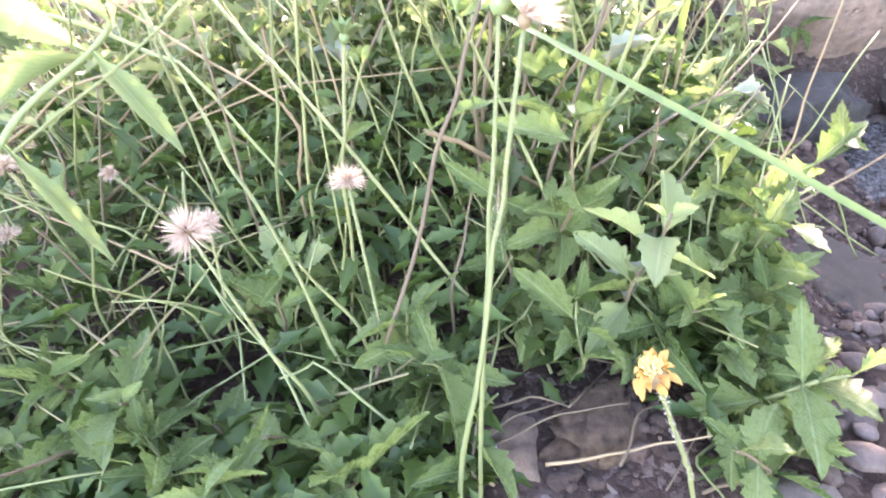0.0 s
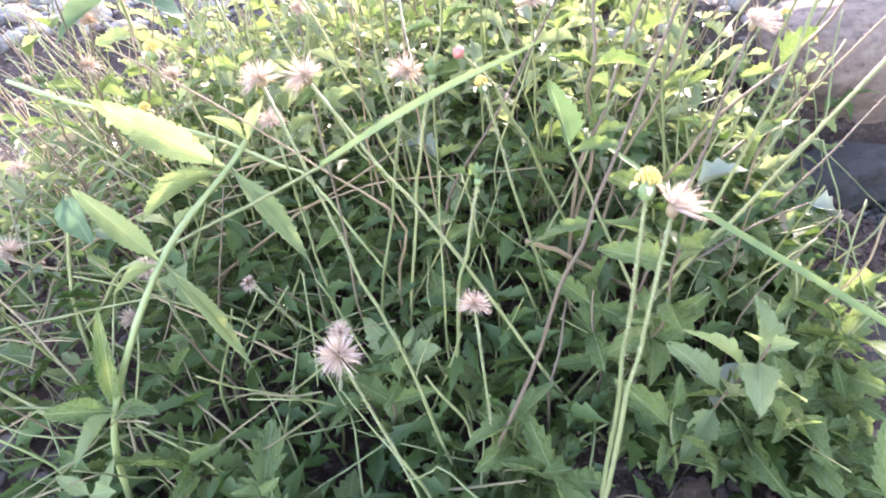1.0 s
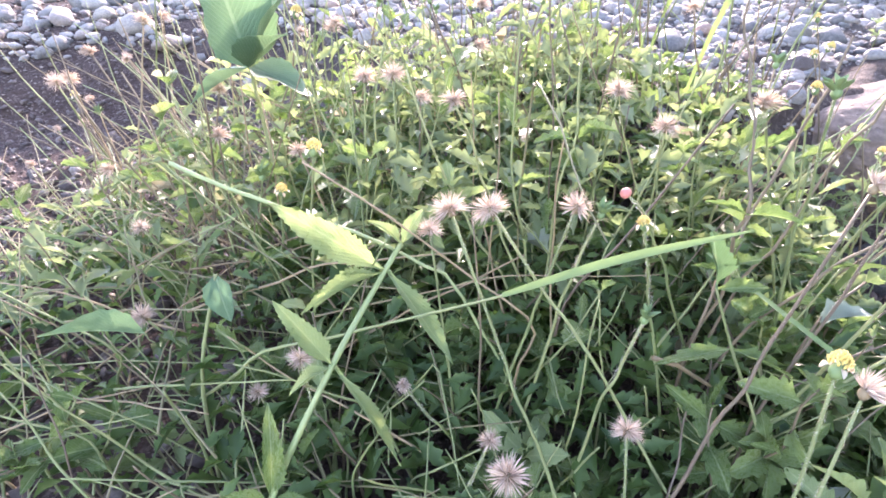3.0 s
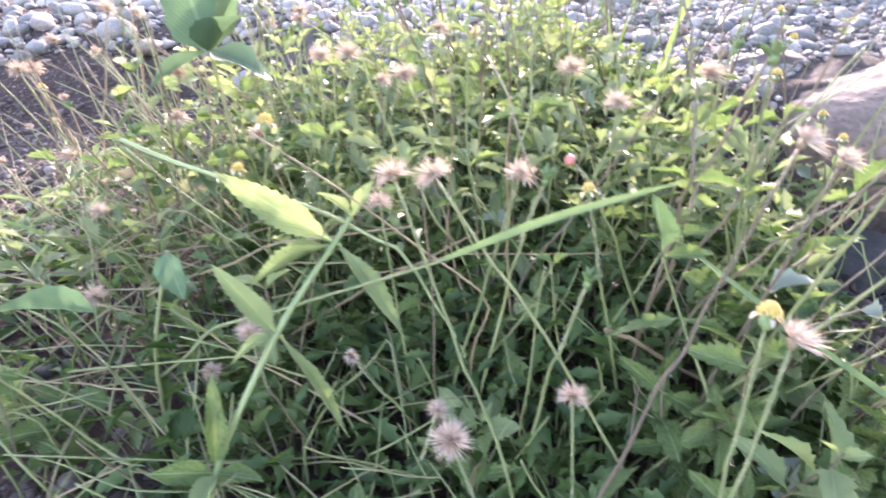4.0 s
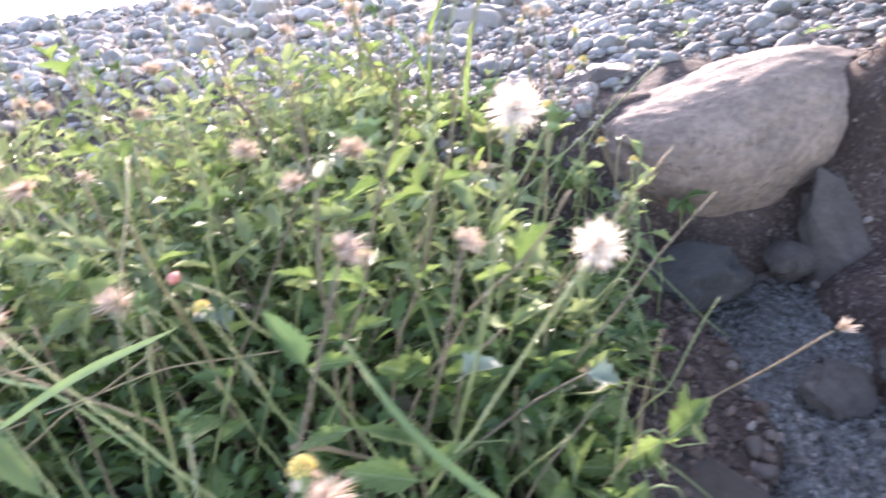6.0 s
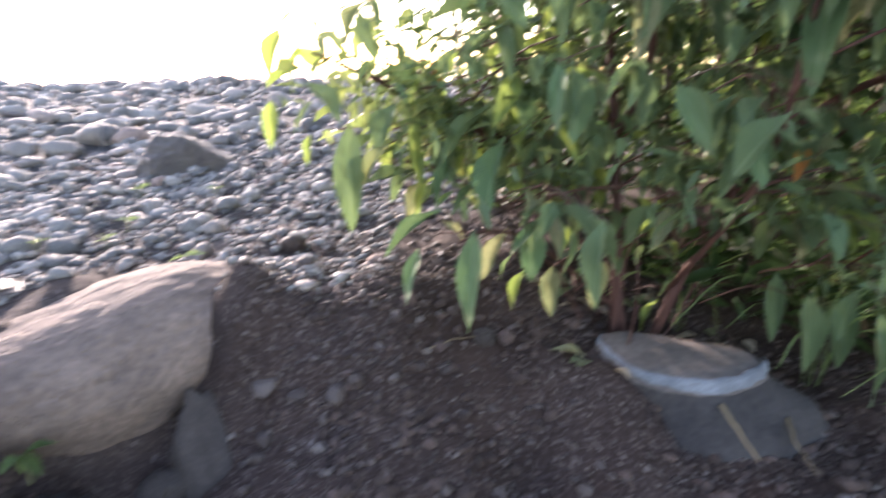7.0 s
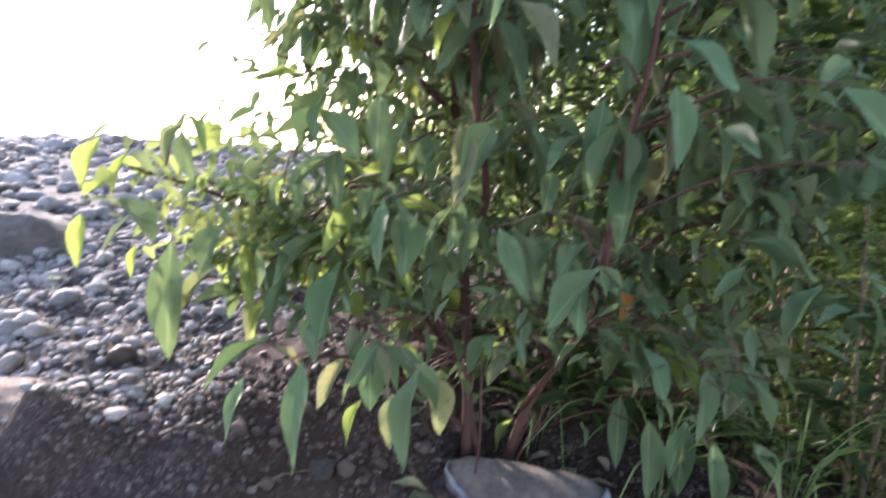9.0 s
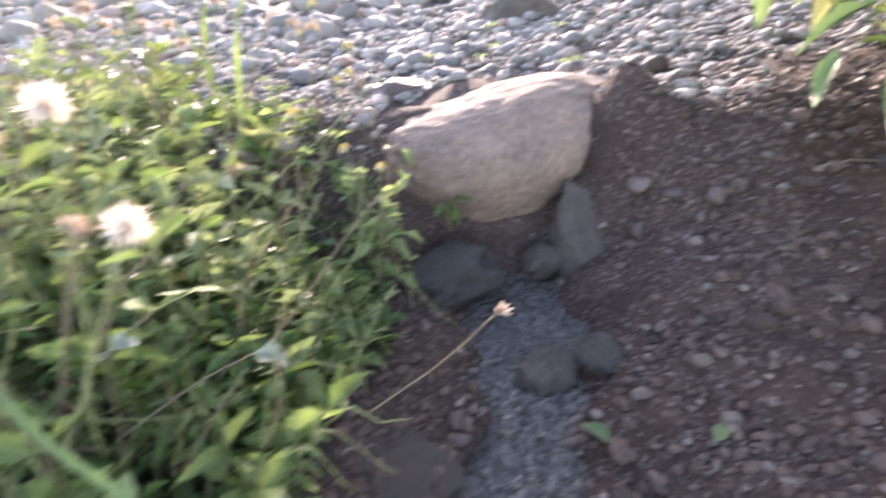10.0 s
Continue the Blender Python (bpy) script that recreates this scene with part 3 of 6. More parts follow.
# the pale broken edge along the open side of the rock
bm = bmesh.new()
rows = []
for i in range(90):
    a = math.pi * (0.03 + 0.955 * i / 89)
    p = rock_rim(a)
    w = (0.05 + 0.6 * float(step(18, 55, i))) * (1 - 0.5 * float(step(70, 89, i))) * (1 + 0.35 * noise.noise(Vector((i * 0.21, 0, 0))))
    row = []
    inner = 0.985 - 0.06 * w * (1 + 0.7 * noise.noise(Vector((i * 0.37, 3.0, 0))) + 0.5 * noise.noise(Vector((i * 1.1, 7.0, 0))))
    for s, z in ((inner, 0.0022), (0.985, 0.0034), (1.02, -0.002), (1.02 + 0.055 * w, -0.004 - 0.013 * w)):
        q = p * min(s, 1.03) + p.normalized() * max(0.0, s - 1.03) * 0.12
        q.z = z - 0.06 * q.y
        q += 0.003 * Vector((noise.noise(q * 60), noise.noise(q * 60 + Vector((9, 0, 0))), noise.noise(q * 60 + Vector((0, 9, 0)))))
        row.append(bm.verts.new(q))
    rows.append(row)
for u, v in zip(rows, rows[1:]):
    for k in range(3):
        bm.faces.new((u[k], v[k], v[k + 1], u[k + 1]))
part("broken_edge", bm, BLUE_EDGE, flat_rock, "pale bluish broken edge")

LOOSE = [mesh_of("loose_stone", stone_bm(None, 3, 1, 0.8, 0.6, 0.28, 1.3, k), STONE) for k in range(7)]


def stone(x, y, size, rx=0, ry=0, rz=0, kind=0, sink=0.3, name="stone", label="", material=None, z=None):
    ob = new(name, LOOSE[kind % 7])
    m = pose(x, y, (H(x, y) if z is None else z) + size * 0.6 * (1 - 2 * sink) * 0.5, rx, ry, rz)
    ob.matrix_world = m @ Matrix.Diagonal((size / 2, size / 2, size / 2, 1))
    if material is not None:
        ob.material_slots[0].link = "OBJECT"
        ob.material_slots[0].material = material
    return ob


def single_stone(label, x, y, size, rz, k, mat, z=None, shape=(1, 0.85, 0.7), name="rock", rough=0.3, freq=2.0, tilt=(0, 0), crumb=0.03):
    ob = part(name, stone_bm(None, 5, shape[0], shape[1], shape[2], rough, freq, k + 20, crumb=crumb), mat)
    ob.matrix_world = pose(x, y, (H(x, y) if z is None else z), tilt[0], tilt[1], rz) @ Matrix.Diagonal((size / 2, size / 2, size / 2, 1))
    return tagged(ob, label, "stone")


single_stone("dark wet stone in the hollow below the boulder", 0.415, 0.60, 0.12, 20, 1, DARK_STONE, z=0.03)
single_stone("grey rounded stone wedged under the boulder", 0.548, 0.60, 0.06, 60, 2, BROWN_STONE, z=0.03)
single_stone("upright brownish slab of rock beneath the boulder", 0.6, 0.585, 0.165, 0, 3, BROWN_STONE, z=0.03, shape=(0.42, 0.36, 1.1), rough=0.2, tilt=(-36, 12), crumb=0.015)
single_stone("round flat wet stone at the water's edge", 0.455, 0.41, 0.07, 15, 4, BROWN_STONE, z=0.005, shape=(1, 0.8, 0.45))
single_stone("small dark round stone beside the water", 0.505, 0.385, 0.05, 75, 5, DARK_STONE, z=0.03)
single_stone("smooth dark wet rock between the weeds and the stream", 0.262, 0.318, 0.125, 35, 12, WET_ROCK, z=0.022, shape=(1, 0.85, 0.36), rough=0.2, freq=1.5, crumb=0.01)
single_stone("brown crumbling rock veined with roots under the weeds", 0.068, 0.188, 0.072, 20, 6, CRUMBLE, z=0.058, shape=(0.75, 0.6, 0.55), rough=0.35, freq=3.2, tilt=(25, 20), crumb=0.06)
single_stone("smooth tan-pink slab of rock under the weeds", 0.026, 0.176, 0.062, 80, 7, TAN_ROCK, z=0.05, shape=(1, 0.9, 0.5), rough=0.25, freq=1.6, tilt=(20, -10), crumb=0.02)
single_stone("large angular grey stone lying on the pebble beach", 1.0, 1.62, 0.34, 25, 8, SLATE, shape=(1, 0.6, 0.5))
single_stone("long pale flat stone behind the boulder", 0.44, 0.90, 0.11, 10, 9, STONE, z=0.215, shape=(1, 0.5, 0.3))
single_stone("pale weathered stone lying on the gravelly bank", 0.955, 0.452, 0.042, 30, 11, BROWN_STONE, shape=(1, 0.7, 0.6))
single_stone("brown oval stone lodged in the bank", 0.961, 0.575, 0.05, 40, 10, TAN_ROCK, z=0.19, shape=(0.6, 0.6, 1))


# ---- shrub ----
rng = random.Random(11)
SHRUB_SHAPE = dict(n=26, teeth=True, widest=0.4, tooth_size=0.06, cross=2)
SHRUB_LEAVES = {}
for mat in (GREEN, TEAL, YELLOWED, LIME, ORANGE, PALE):
    SHRUB_LEAVES[mat.name] = [
        leaf_mesh("lance_leaf", rng, mat, fold=rng.uniform(0.15, 0.4), arch=rng.uniform(0.0, 0.28), twist=rng.uniform(-0.5, 0.5), **SHRUB_SHAPE) for _ in range(5)
    ]
shrub = thing("shrub", "leafy shrub with drooping lance-shaped green leaves and reddish stems", "shrub", place=(1.16, 0.36, H(1.16, 0.36)))


def shrub_leaf(base, tip, width, material):
    b, t = Vector(base), Vector(tip)
    mesh = rng.choice(SHRUB_LEAVES[material.name])
    # the blade turns its face partly to the open side of the bush
    return leaf_part(mesh, shrub, b, t - b, (t - b).length * 1.04, width * 0.84, rng.uniform(-0.3, 0.3))


def shrub_branch(points, r0, r1, n=14):
    return stem_part(shrub, points, r0, r1, BARK, "stem" if r0 > 0.006 else "twig", n)


shrub_branch([(1.165, 0.362, 0.09), (1.145, 0.36, 0.25), (1.14, 0.38, 0.42), (1.12, 0.40, 0.62), (1.08, 0.39, 0.82), (1.06, 0.42, 1.15)], 0.0085, 0.004, 20)
shrub_branch([(1.215, 0.325, 0.09), (1.20, 0.285, 0.22), (1.235, 0.234, 0.37), (1.25, 0.15, 0.48), (1.26, 0.06, 0.53), (1.30, -0.08, 0.62)], 0.0078, 0.003, 20)
shrub_branch([(1.185, 0.35, 0.09), (1.16, 0.40, 0.28), (1.08, 0.50, 0.40), (0.99, 0.60, 0.45), (0.90, 0.65, 0.515)], 0.007, 0.003, 16)
shrub_branch([(0.99, 0.60, 0.45), (0.88, 0.60, 0.50), (0.78, 0.585, 0.53)], 0.004, 0.002)
shrub_branch([(1.2, 0.30, 0.20), (1.10, 0.17, 0.40), (1.02, 0.127, 0.57), (0.99, 0.10, 0.68), (0.95, 0.095, 0.78), (0.95, 0.1, 0.95)], 0.0045, 0.002, 16)
shrub_branch([(1.14, 0.38, 0.42), (1.06, 0.30, 0.52), (0.98, 0.27, 0.62), (0.93, 0.25, 0.74), (0.90, 0.24, 0.86)], 0.006, 0.002, 14)
shrub_branch([(1.12, 0.40, 0.62), (1.02, 0.48, 0.72), (0.94, 0.50, 0.84), (0.92, 0.52, 1.0)], 0.006, 0.002, 14)
shrub_branch([(1.235, 0.234, 0.37), (1.30, 0.22, 0.55), (1.28, 0.16, 0.75), (1.24, 0.10, 0.95)], 0.006, 0.002, 14)
shrub_branch([(1.16, 0.36, 0.16), (1.04, 0.42, 0.27), (0.95, 0.44, 0.31), (0.88, 0.43, 0.31)], 0.004, 0.002, 12)
for _ in range(9):
    a = rng.uniform(0, 6.28)
    x, y = 1.17 + 0.06 * math.cos(a), 0.35 + 0.05 * math.sin(a)
    shrub_branch([(x, y, H(x, y) - 0.01), (x + 0.05 * math.cos(a), y + 0.05 * math.sin(a), 0.22), (x + rng.uniform(-0.12, 0.12), y + rng.uniform(-0.1, 0.1), 0.34)], 0.0022, 0.001, 8)

shrub_leaf((0.816, 0.156, 0.737), (0.797, 0.129, 0.662), 0.033, TEAL)
shrub_leaf((0.930, 0.081, 0.765), (0.925, 0.036, 0.703), 0.033, TEAL)
shrub_leaf((0.999, 0.120, 0.742), (0.965, 0.112, 0.649), 0.034, TEAL)
shrub_leaf((0.877, 0.217, 0.782), (0.836, 0.227, 0.740), 0.020, GREEN)
shrub_leaf((0.947, 0.263, 0.604), (0.924, 0.241, 0.525), 0.024, YELLOWED)
shrub_leaf((0.904, 0.331, 0.625), (0.881, 0.311, 0.566), 0.027, GREEN)
shrub_leaf((0.925, 0.313, 0.604), (0.887, 0.317, 0.543), 0.016, GREEN)
shrub_leaf((1.006, 0.145, 0.633), (0.974, 0.136, 0.550), 0.036, TEAL)
shrub_leaf((1.034, 0.118, 0.610), (0.996, 0.112, 0.493), 0.042, TEAL)
shrub_leaf((1.012, 0.084, 0.646), (0.989, 0.064, 0.580), 0.032, TEAL)
shrub_leaf((0.958, 0.080, 0.679), (0.965, 0.021, 0.646), 0.020, TEAL)
shrub_leaf((0.995, 0.156, 0.600), (0.952, 0.172, 0.570), 0.023, GREEN)
shrub_leaf((1.005, 0.189, 0.563), (0.978, 0.180, 0.526), 0.022, GREEN)
shrub_leaf((1.167, 0.049, 0.515), (1.188, -0.031, 0.473), 0.023, GREEN)
shrub_leaf((1.357, 0.151, 0.329), (1.405, 0.024, 0.248), 0.052, GREEN)
shrub_leaf((0.813, 0.561, 0.449), (0.788, 0.534, 0.319), 0.041, GREEN)
shrub_leaf((0.943, 0.444, 0.471), (0.881, 0.482, 0.405), 0.023, GREEN)
shrub_leaf((0.929, 0.491, 0.410), (0.888, 0.497, 0.345), 0.024, TEAL)
shrub_leaf((0.945, 0.462, 0.375), (0.903, 0.475, 0.340), 0.013, TEAL)
shrub_leaf((0.951, 0.427, 0.433), (0.910, 0.429, 0.341), 0.031, TEAL)
shrub_leaf((0.773, 0.592, 0.497), (0.782, 0.531, 0.461), 0.041, GREEN)
shrub_leaf((0.862, 0.529, 0.471), (0.824, 0.534, 0.423), 0.039, GREEN)
shrub_leaf((0.887, 0.524, 0.454), (0.868, 0.499, 0.385), 0.018, LIME)
shrub_leaf((0.927, 0.356, 0.661), (0.908, 0.335, 0.627), 0.023, GREEN)
shrub_leaf((0.935, 0.343, 0.653), (0.935, 0.297, 0.633), 0.023, GREEN)
shrub_leaf((1.042, 0.369, 0.463), (1.023, 0.340, 0.379), 0.038, GREEN)
shrub_leaf((1.073, 0.357, 0.449), (1.050, 0.339, 0.397), 0.028, GREEN)
shrub_leaf((1.068, 0.190, 0.482), (1.040, 0.178, 0.411), 0.038, GREEN)
shrub_leaf((1.080, 0.171, 0.471), (1.075, 0.127, 0.420), 0.025, GREEN)
shrub_leaf((0.918, 0.197, 0.705), (0.918, 0.147, 0.656), 0.021, YELLOWED)
shrub_leaf((1.026, 0.161, 0.687), (0.988, 0.170, 0.669), 0.012, TEAL)
shrub_leaf((1.049, 0.059, 0.826), (1.016, 0.056, 0.774), 0.017, ORANGE)
shrub_leaf((0.966, 0.580, 0.526), (0.957, 0.546, 0.491), 0.016, ORANGE)
shrub_leaf((1.187, 0.084, 0.465), (1.168, 0.065, 0.447), 0.017, YELLOWED)
shrub_leaf((1.138, 0.153, 0.445), (1.118, 0.132, 0.402), 0.013, ORANGE)
shrub_leaf((1.273, 0.049, 0.597), (1.242, 0.046, 0.558), 0.041, PALE)
shrub_leaf((0.827, 0.680, 0.422), (0.808, 0.659, 0.388), 0.015, LIME)
shrub_leaf((0.771, 0.640, 0.558), (0.740, 0.635, 0.507), 0.036, LIME)
shrub_leaf((0.810, 0.653, 0.545), (0.775, 0.653, 0.490), 0.032, LIME)
shrub_leaf((0.766, 0.673, 0.488), (0.778, 0.617, 0.520), 0.025, LIME)
shrub_leaf((0.829, 0.655, 0.509), (0.804, 0.653, 0.539), 0.033, LIME)
shrub_leaf((0.745, 0.629, 0.474), (0.728, 0.604, 0.423), 0.023, LIME)
shrub_leaf((0.944, 0.712, 0.585), (0.938, 0.672, 0.549), 0.035, LIME)
shrub_leaf((0.921, 0.698, 0.509), (0.893, 0.695, 0.500), 0.038, LIME)
shrub_leaf((0.936, 0.544, 0.576), (0.956, 0.474, 0.601), 0.021, GREEN)
shrub_leaf((0.953, 0.193, 0.773), (0.917, 0.198, 0.749), 0.022, TEAL)
shrub_leaf((0.904, 0.348, 0.737), (0.868, 0.353, 0.700), 0.024, GREEN)
shrub_leaf((0.906, 0.257, 0.747), (0.873, 0.259, 0.717), 0.020, GREEN)
shrub_leaf((1.169, 0.059, 0.811), (1.169, 0.012, 0.790), 0.018, PALE)
shrub_leaf((1.152, 0.062, 0.679), (1.139, 0.037, 0.668), 0.023, TEAL)
shrub_leaf((1.390, -0.022, 0.665), (1.390, -0.072, 0.631), 0.026, TEAL)
shrub_leaf((1.341, 0.095, 0.389), (1.334, 0.051, 0.322), 0.039, GREEN)
shrub_leaf((1.120, 0.093, 0.582), (1.091, 0.083, 0.518), 0.023, GREEN)
shrub_leaf((0.890, 0.418, 0.325), (0.850, 0.391, 0.213), 0.043, TEAL)
shrub_leaf((0.856, 0.483, 0.294), (0.821, 0.467, 0.234), 0.029, TEAL)
shrub_leaf((0.881, 0.468, 0.343), (0.812, 0.503, 0.302), 0.023, TEAL)
shrub_leaf((0.993, 0.417, 0.317), (0.973, 0.380, 0.253), 0.038, TEAL)
shrub_leaf((0.966, 0.398, 0.259), (0.932, 0.388, 0.221), 0.025, LIME)
shrub_leaf((1.007, 0.381, 0.261), (0.978, 0.357, 0.206), 0.033, YELLOWED)
shrub_leaf((1.084, 0.384, 0.270), (1.068, 0.341, 0.199), 0.042, YELLOWED)
shrub_leaf((1.067, 0.419, 0.307), (1.051, 0.388, 0.273), 0.031, LIME)
shrub_leaf((1.269, 0.135, 0.224), (1.233, 0.106, 0.127), 0.041, GREEN)
shrub_leaf((1.322, 0.098, 0.216), (1.277, 0.084, 0.126), 0.040, GREEN)
shrub_leaf((1.267, 0.177, 0.246), (1.226, 0.158, 0.157), 0.030, GREEN)
shrub_leaf((1.302, 0.057, 0.215), (1.262, 0.026, 0.094), 0.043, GREEN)
shrub_leaf((1.357, 0.015, 0.203), (1.353, -0.040, 0.142), 0.047, GREEN)
shrub_leaf((1.398, 0.098, 0.352), (1.414, 0.016, 0.288), 0.047, GREEN)
shrub_leaf((0.983, 0.442, 0.305), (0.935, 0.442, 0.246), 0.022, YELLOWED)
shrub_leaf((0.887, 0.521, 0.420), (0.868, 0.489, 0.372), 0.018, LIME)
shrub_leaf((0.833, 0.595, 0.435), (0.803, 0.566, 0.359), 0.018, LIME)
shrub_leaf((1.168, 0.226, 0.500), (1.129, 0.206, 0.413), 0.035, GREEN)
shrub_leaf((1.153, 0.201, 0.468), (1.152, 0.139, 0.401), 0.032, GREEN)
shrub_leaf((1.153, 0.441, 0.448), (1.129, 0.406, 0.371), 0.047, GREEN)
shrub_leaf((1.403, 0.171, 0.345), (1.372, 0.141, 0.257), 0.030, GREEN)
shrub_leaf((1.360, 0.213, 0.306), (1.306, 0.222, 0.250), 0.035, GREEN)
shrub_leaf((1.060, 0.471, 0.432), (1.033, 0.448, 0.382), 0.028, GREEN)
shrub_leaf((1.075, 0.401, 0.523), (1.034, 0.404, 0.496), 0.032, GREEN)


# leaves along side twigs, filling the crown
CROWN = Vector((1.20, 0.36, 0.66))


def in_crown(p, grow=1.0):
    q = p - CROWN
    left = -0.83 * q.y * -1 - 0.56 * q.x   # towards the open gravel side
    limit = 0.35 if p.z > 0.62 else 0.50
    return (q.x / 0.42) ** 2 + (q.y / 0.52) ** 2 + (q.z / 0.62) ** 2 < grow and left < limit


MAIN = [[(1.14, 0.36, 0.28), (1.12, 0.40, 0.62), (1.06, 0.42, 1.15)], [(1.235, 0.234, 0.30), (1.26, 0.06, 0.53), (1.30, -0.08, 0.62)],
        [(1.10, 0.17, 0.40), (0.99, 0.10, 0.68), (0.95, 0.1, 0.95)], [(1.06, 0.30, 0.52), (0.93, 0.25, 0.74), (0.9, 0.24, 0.86)],
        [(1.02, 0.48, 0.72), (0.94, 0.50, 0.84), (0.92, 0.52, 1.0)], [(1.30, 0.22, 0.55), (1.28, 0.16, 0.75), (1.24, 0.1, 0.95)],
        [(1.16, 0.40, 0.28), (0.99, 0.60, 0.45), (0.9, 0.65, 0.515)], [(1.08, 0.50, 0.40), (0.99, 0.60, 0.45), (0.82, 0.59, 0.52)],
        [(1.06, 0.50, 0.30), (0.98, 0.52, 0.40), (0.95, 0.52, 0.55)],
        [(1.12, 0.40, 0.18), (1.04, 0.44, 0.28), (0.97, 0.43, 0.36)], [(1.20, 0.34, 0.20), (1.14, 0.24, 0.32), (1.10, 0.17, 0.40)],
        [(1.24, 0.30, 0.14), (1.25, 0.20, 0.24), (1.27, 0.10, 0.27)], [(1.20, 0.48, 0.20), (1.16, 0.52, 0.36), (1.10, 0.56, 0.46)],
        [(1.15, 0.55, 0.45), (1.10, 0.60, 0.80), (1.10, 0.58, 1.12)], [(1.05, 0.50, 0.55), (1.0, 0.54, 0.80), (0.98, 0.5, 1.08)]]
for n_line, line in enumerate(MAIN):
    for _ in range(34 if n_line < 6 else 15 if n_line < 9 else 10 if n_line < 13 else 30):
        pts = curve_points(line, 20)
        p = rng.choice(pts)
        a = rng.uniform(0, 2 * math.pi)
        d = Vector((math.cos(a), math.sin(a), rng.uniform(0.0, 0.7))).normalized()
        reach = rng.uniform(0.08, 0.24)
        if not in_crown(p + d * reach, 1.1):
            continue
        end = p + d * reach
        end.z -= 0.02
        twig = shrub_branch([p, p + d * reach * 0.55 + Vector((0, 0, 0.01)), end], 0.0018, 0.0009, 7)
        for j in range(rng.randint(5, 8)):
            s = 0.3 + 0.7 * j / 7
            b = p + (end - p) * s
            if not in_crown(b) or (b - Vector((0.5, -0.08, 0.62))).length < 0.52 or (b.z < 0.36 and rng.random() < 0.55):
                continue
            side = d.cross(Vector((0, 0, 1))).normalized() * (1 if j % 2 else -1)
            way = (0.5 * d + 0.8 * side * rng.uniform(0.4, 1) + Vector((0, 0, rng.uniform(-1.4, 0.4)))).normalized()
            ln = rng.choice((rng.uniform(0.025, 0.045), rng.uniform(0.035, 0.06), rng.uniform(0.05, 0.085)))
            mat = rng.choices((GREEN, TEAL, LIME, YELLOWED, PALE), (14, 2.5, 8 if n_line in (6, 7) else 2.0, 1.6, 0.4))[0]
            leaf_part(rng.choice(SHRUB_LEAVES[mat.name]), twig, b, way, ln, ln * rng.uniform(0.24, 0.34), rng.uniform(-0.6, 0.6))

# twigs with longer drooping leaves on the open face of the crown
OPEN_SIDE = Vector((0.5, -0.08, 0.64))
for _ in range(30):
    p = CROWN + Vector((rng.uniform(-0.4, 0.25), rng.uniform(-0.5, 0.3), rng.uniform(-0.3, 0.16)))
    while not (in_crown(p, 1.05) and 0.5 < (p - OPEN_SIDE).length < 0.66):
        p = CROWN + Vector((rng.uniform(-0.4, 0.25), rng.uniform(-0.5, 0.3), rng.uniform(-0.3, 0.16)))
    root = min((q for line in MAIN for q in curve_points(line, 12)), key=lambda q: (q - p).length + 0.5 * max(0.0, q.z - p.z))
    twig = stem_part(shrub, [root, root.lerp(p, 0.5) + Vector((0, 0, 0.02)), p], 0.0014, 0.0007, STEM_DARK, "twig", 8)
    a = rng.uniform(0, 6.28)
    for k in range(rng.randint(2, 4)):
        a += rng.uniform(1.2, 2.4)
        way = Vector((0.7 * math.cos(a), 0.7 * math.sin(a), rng.uniform(-1.5, -0.2)))
        ln = rng.uniform(0.05, 0.095)
        mat = rng.choices((GREEN, TEAL, YELLOWED), (6, 6, 0.6))[0]
        leaf_part(rng.choice(SHRUB_LEAVES[mat.name]), twig, root.lerp(p, 1 - 0.12 * k), way, ln, ln * rng.uniform(0.23, 0.31), rng.uniform(-0.7, 0.7))

# ---- weeds ----
def toothed_mesh(name, rng, material, fold, arch, twist, period=0.16, depth=0.42, widest=0.42, foot=0.05, wave=0.03):
    """A toothed leaf along +y: the two margins carry forward-pointing teeth of their own, the blade folds at the rib and arches."""
    steps = {0.0: 0, 1.0: 0, **{round(i / 18, 4): 0 for i in range(1, 18)}}
    sides = []
    for _ in range(2):
        cuts, s = [], 0.2 + rng.uniform(0, period)
        while s < 0.96:
            cuts.append(s)
            s += period * rng.uniform(0.75, 1.25)
        sides.append([0.12, *cuts, 1.0])
        for c in cuts:
            steps[round(c - 0.004, 4)], steps[round(c + 0.006, 4)] = 0, 0

    def reach(s, cuts):
        w = math.sin(math.pi / 2 * min(1.0, s / widest)) ** 1.5 if s < widest else math.cos(math.pi / 2 * (s - widest) / (1 - widest)) ** 0.8
        k = sum(1 for c in cuts[:-1] if s >= c)
        if not k:
            return max(foot, 0.5 * w * (1 - 0.5 * depth))
        lo, hi = cuts[k - 1], cuts[k]
        f = (s - lo) / (hi - lo)
        return max(0.006 if s > 0.9 else foot, 0.5 * w * (1 - depth + depth * f ** 0.8 + (0.15 * depth if f > 0.8 else 0)))

    rows = []
    for s in sorted(steps):
        c, si = math.cos(twist * s), math.sin(twist * s)
        row = []
        for q in (-1, -0.5, 0, 0.5, 1):
            x = q * reach(s, sides[q > 0])
            zz = fold * abs(x) * abs(q) ** 0.4 + (wave * abs(q) * math.sin(10 * s + 4 * q) if q else 0)
            row.append(Vector((x * c - zz * si, s - 0.12 * arch * s, -arch * s * s + x * si + zz * c)))
        rows.append(row)
    bm = bmesh.new()
    leaf_rows(bm, rows)
    return mesh_of(name, bm, material)


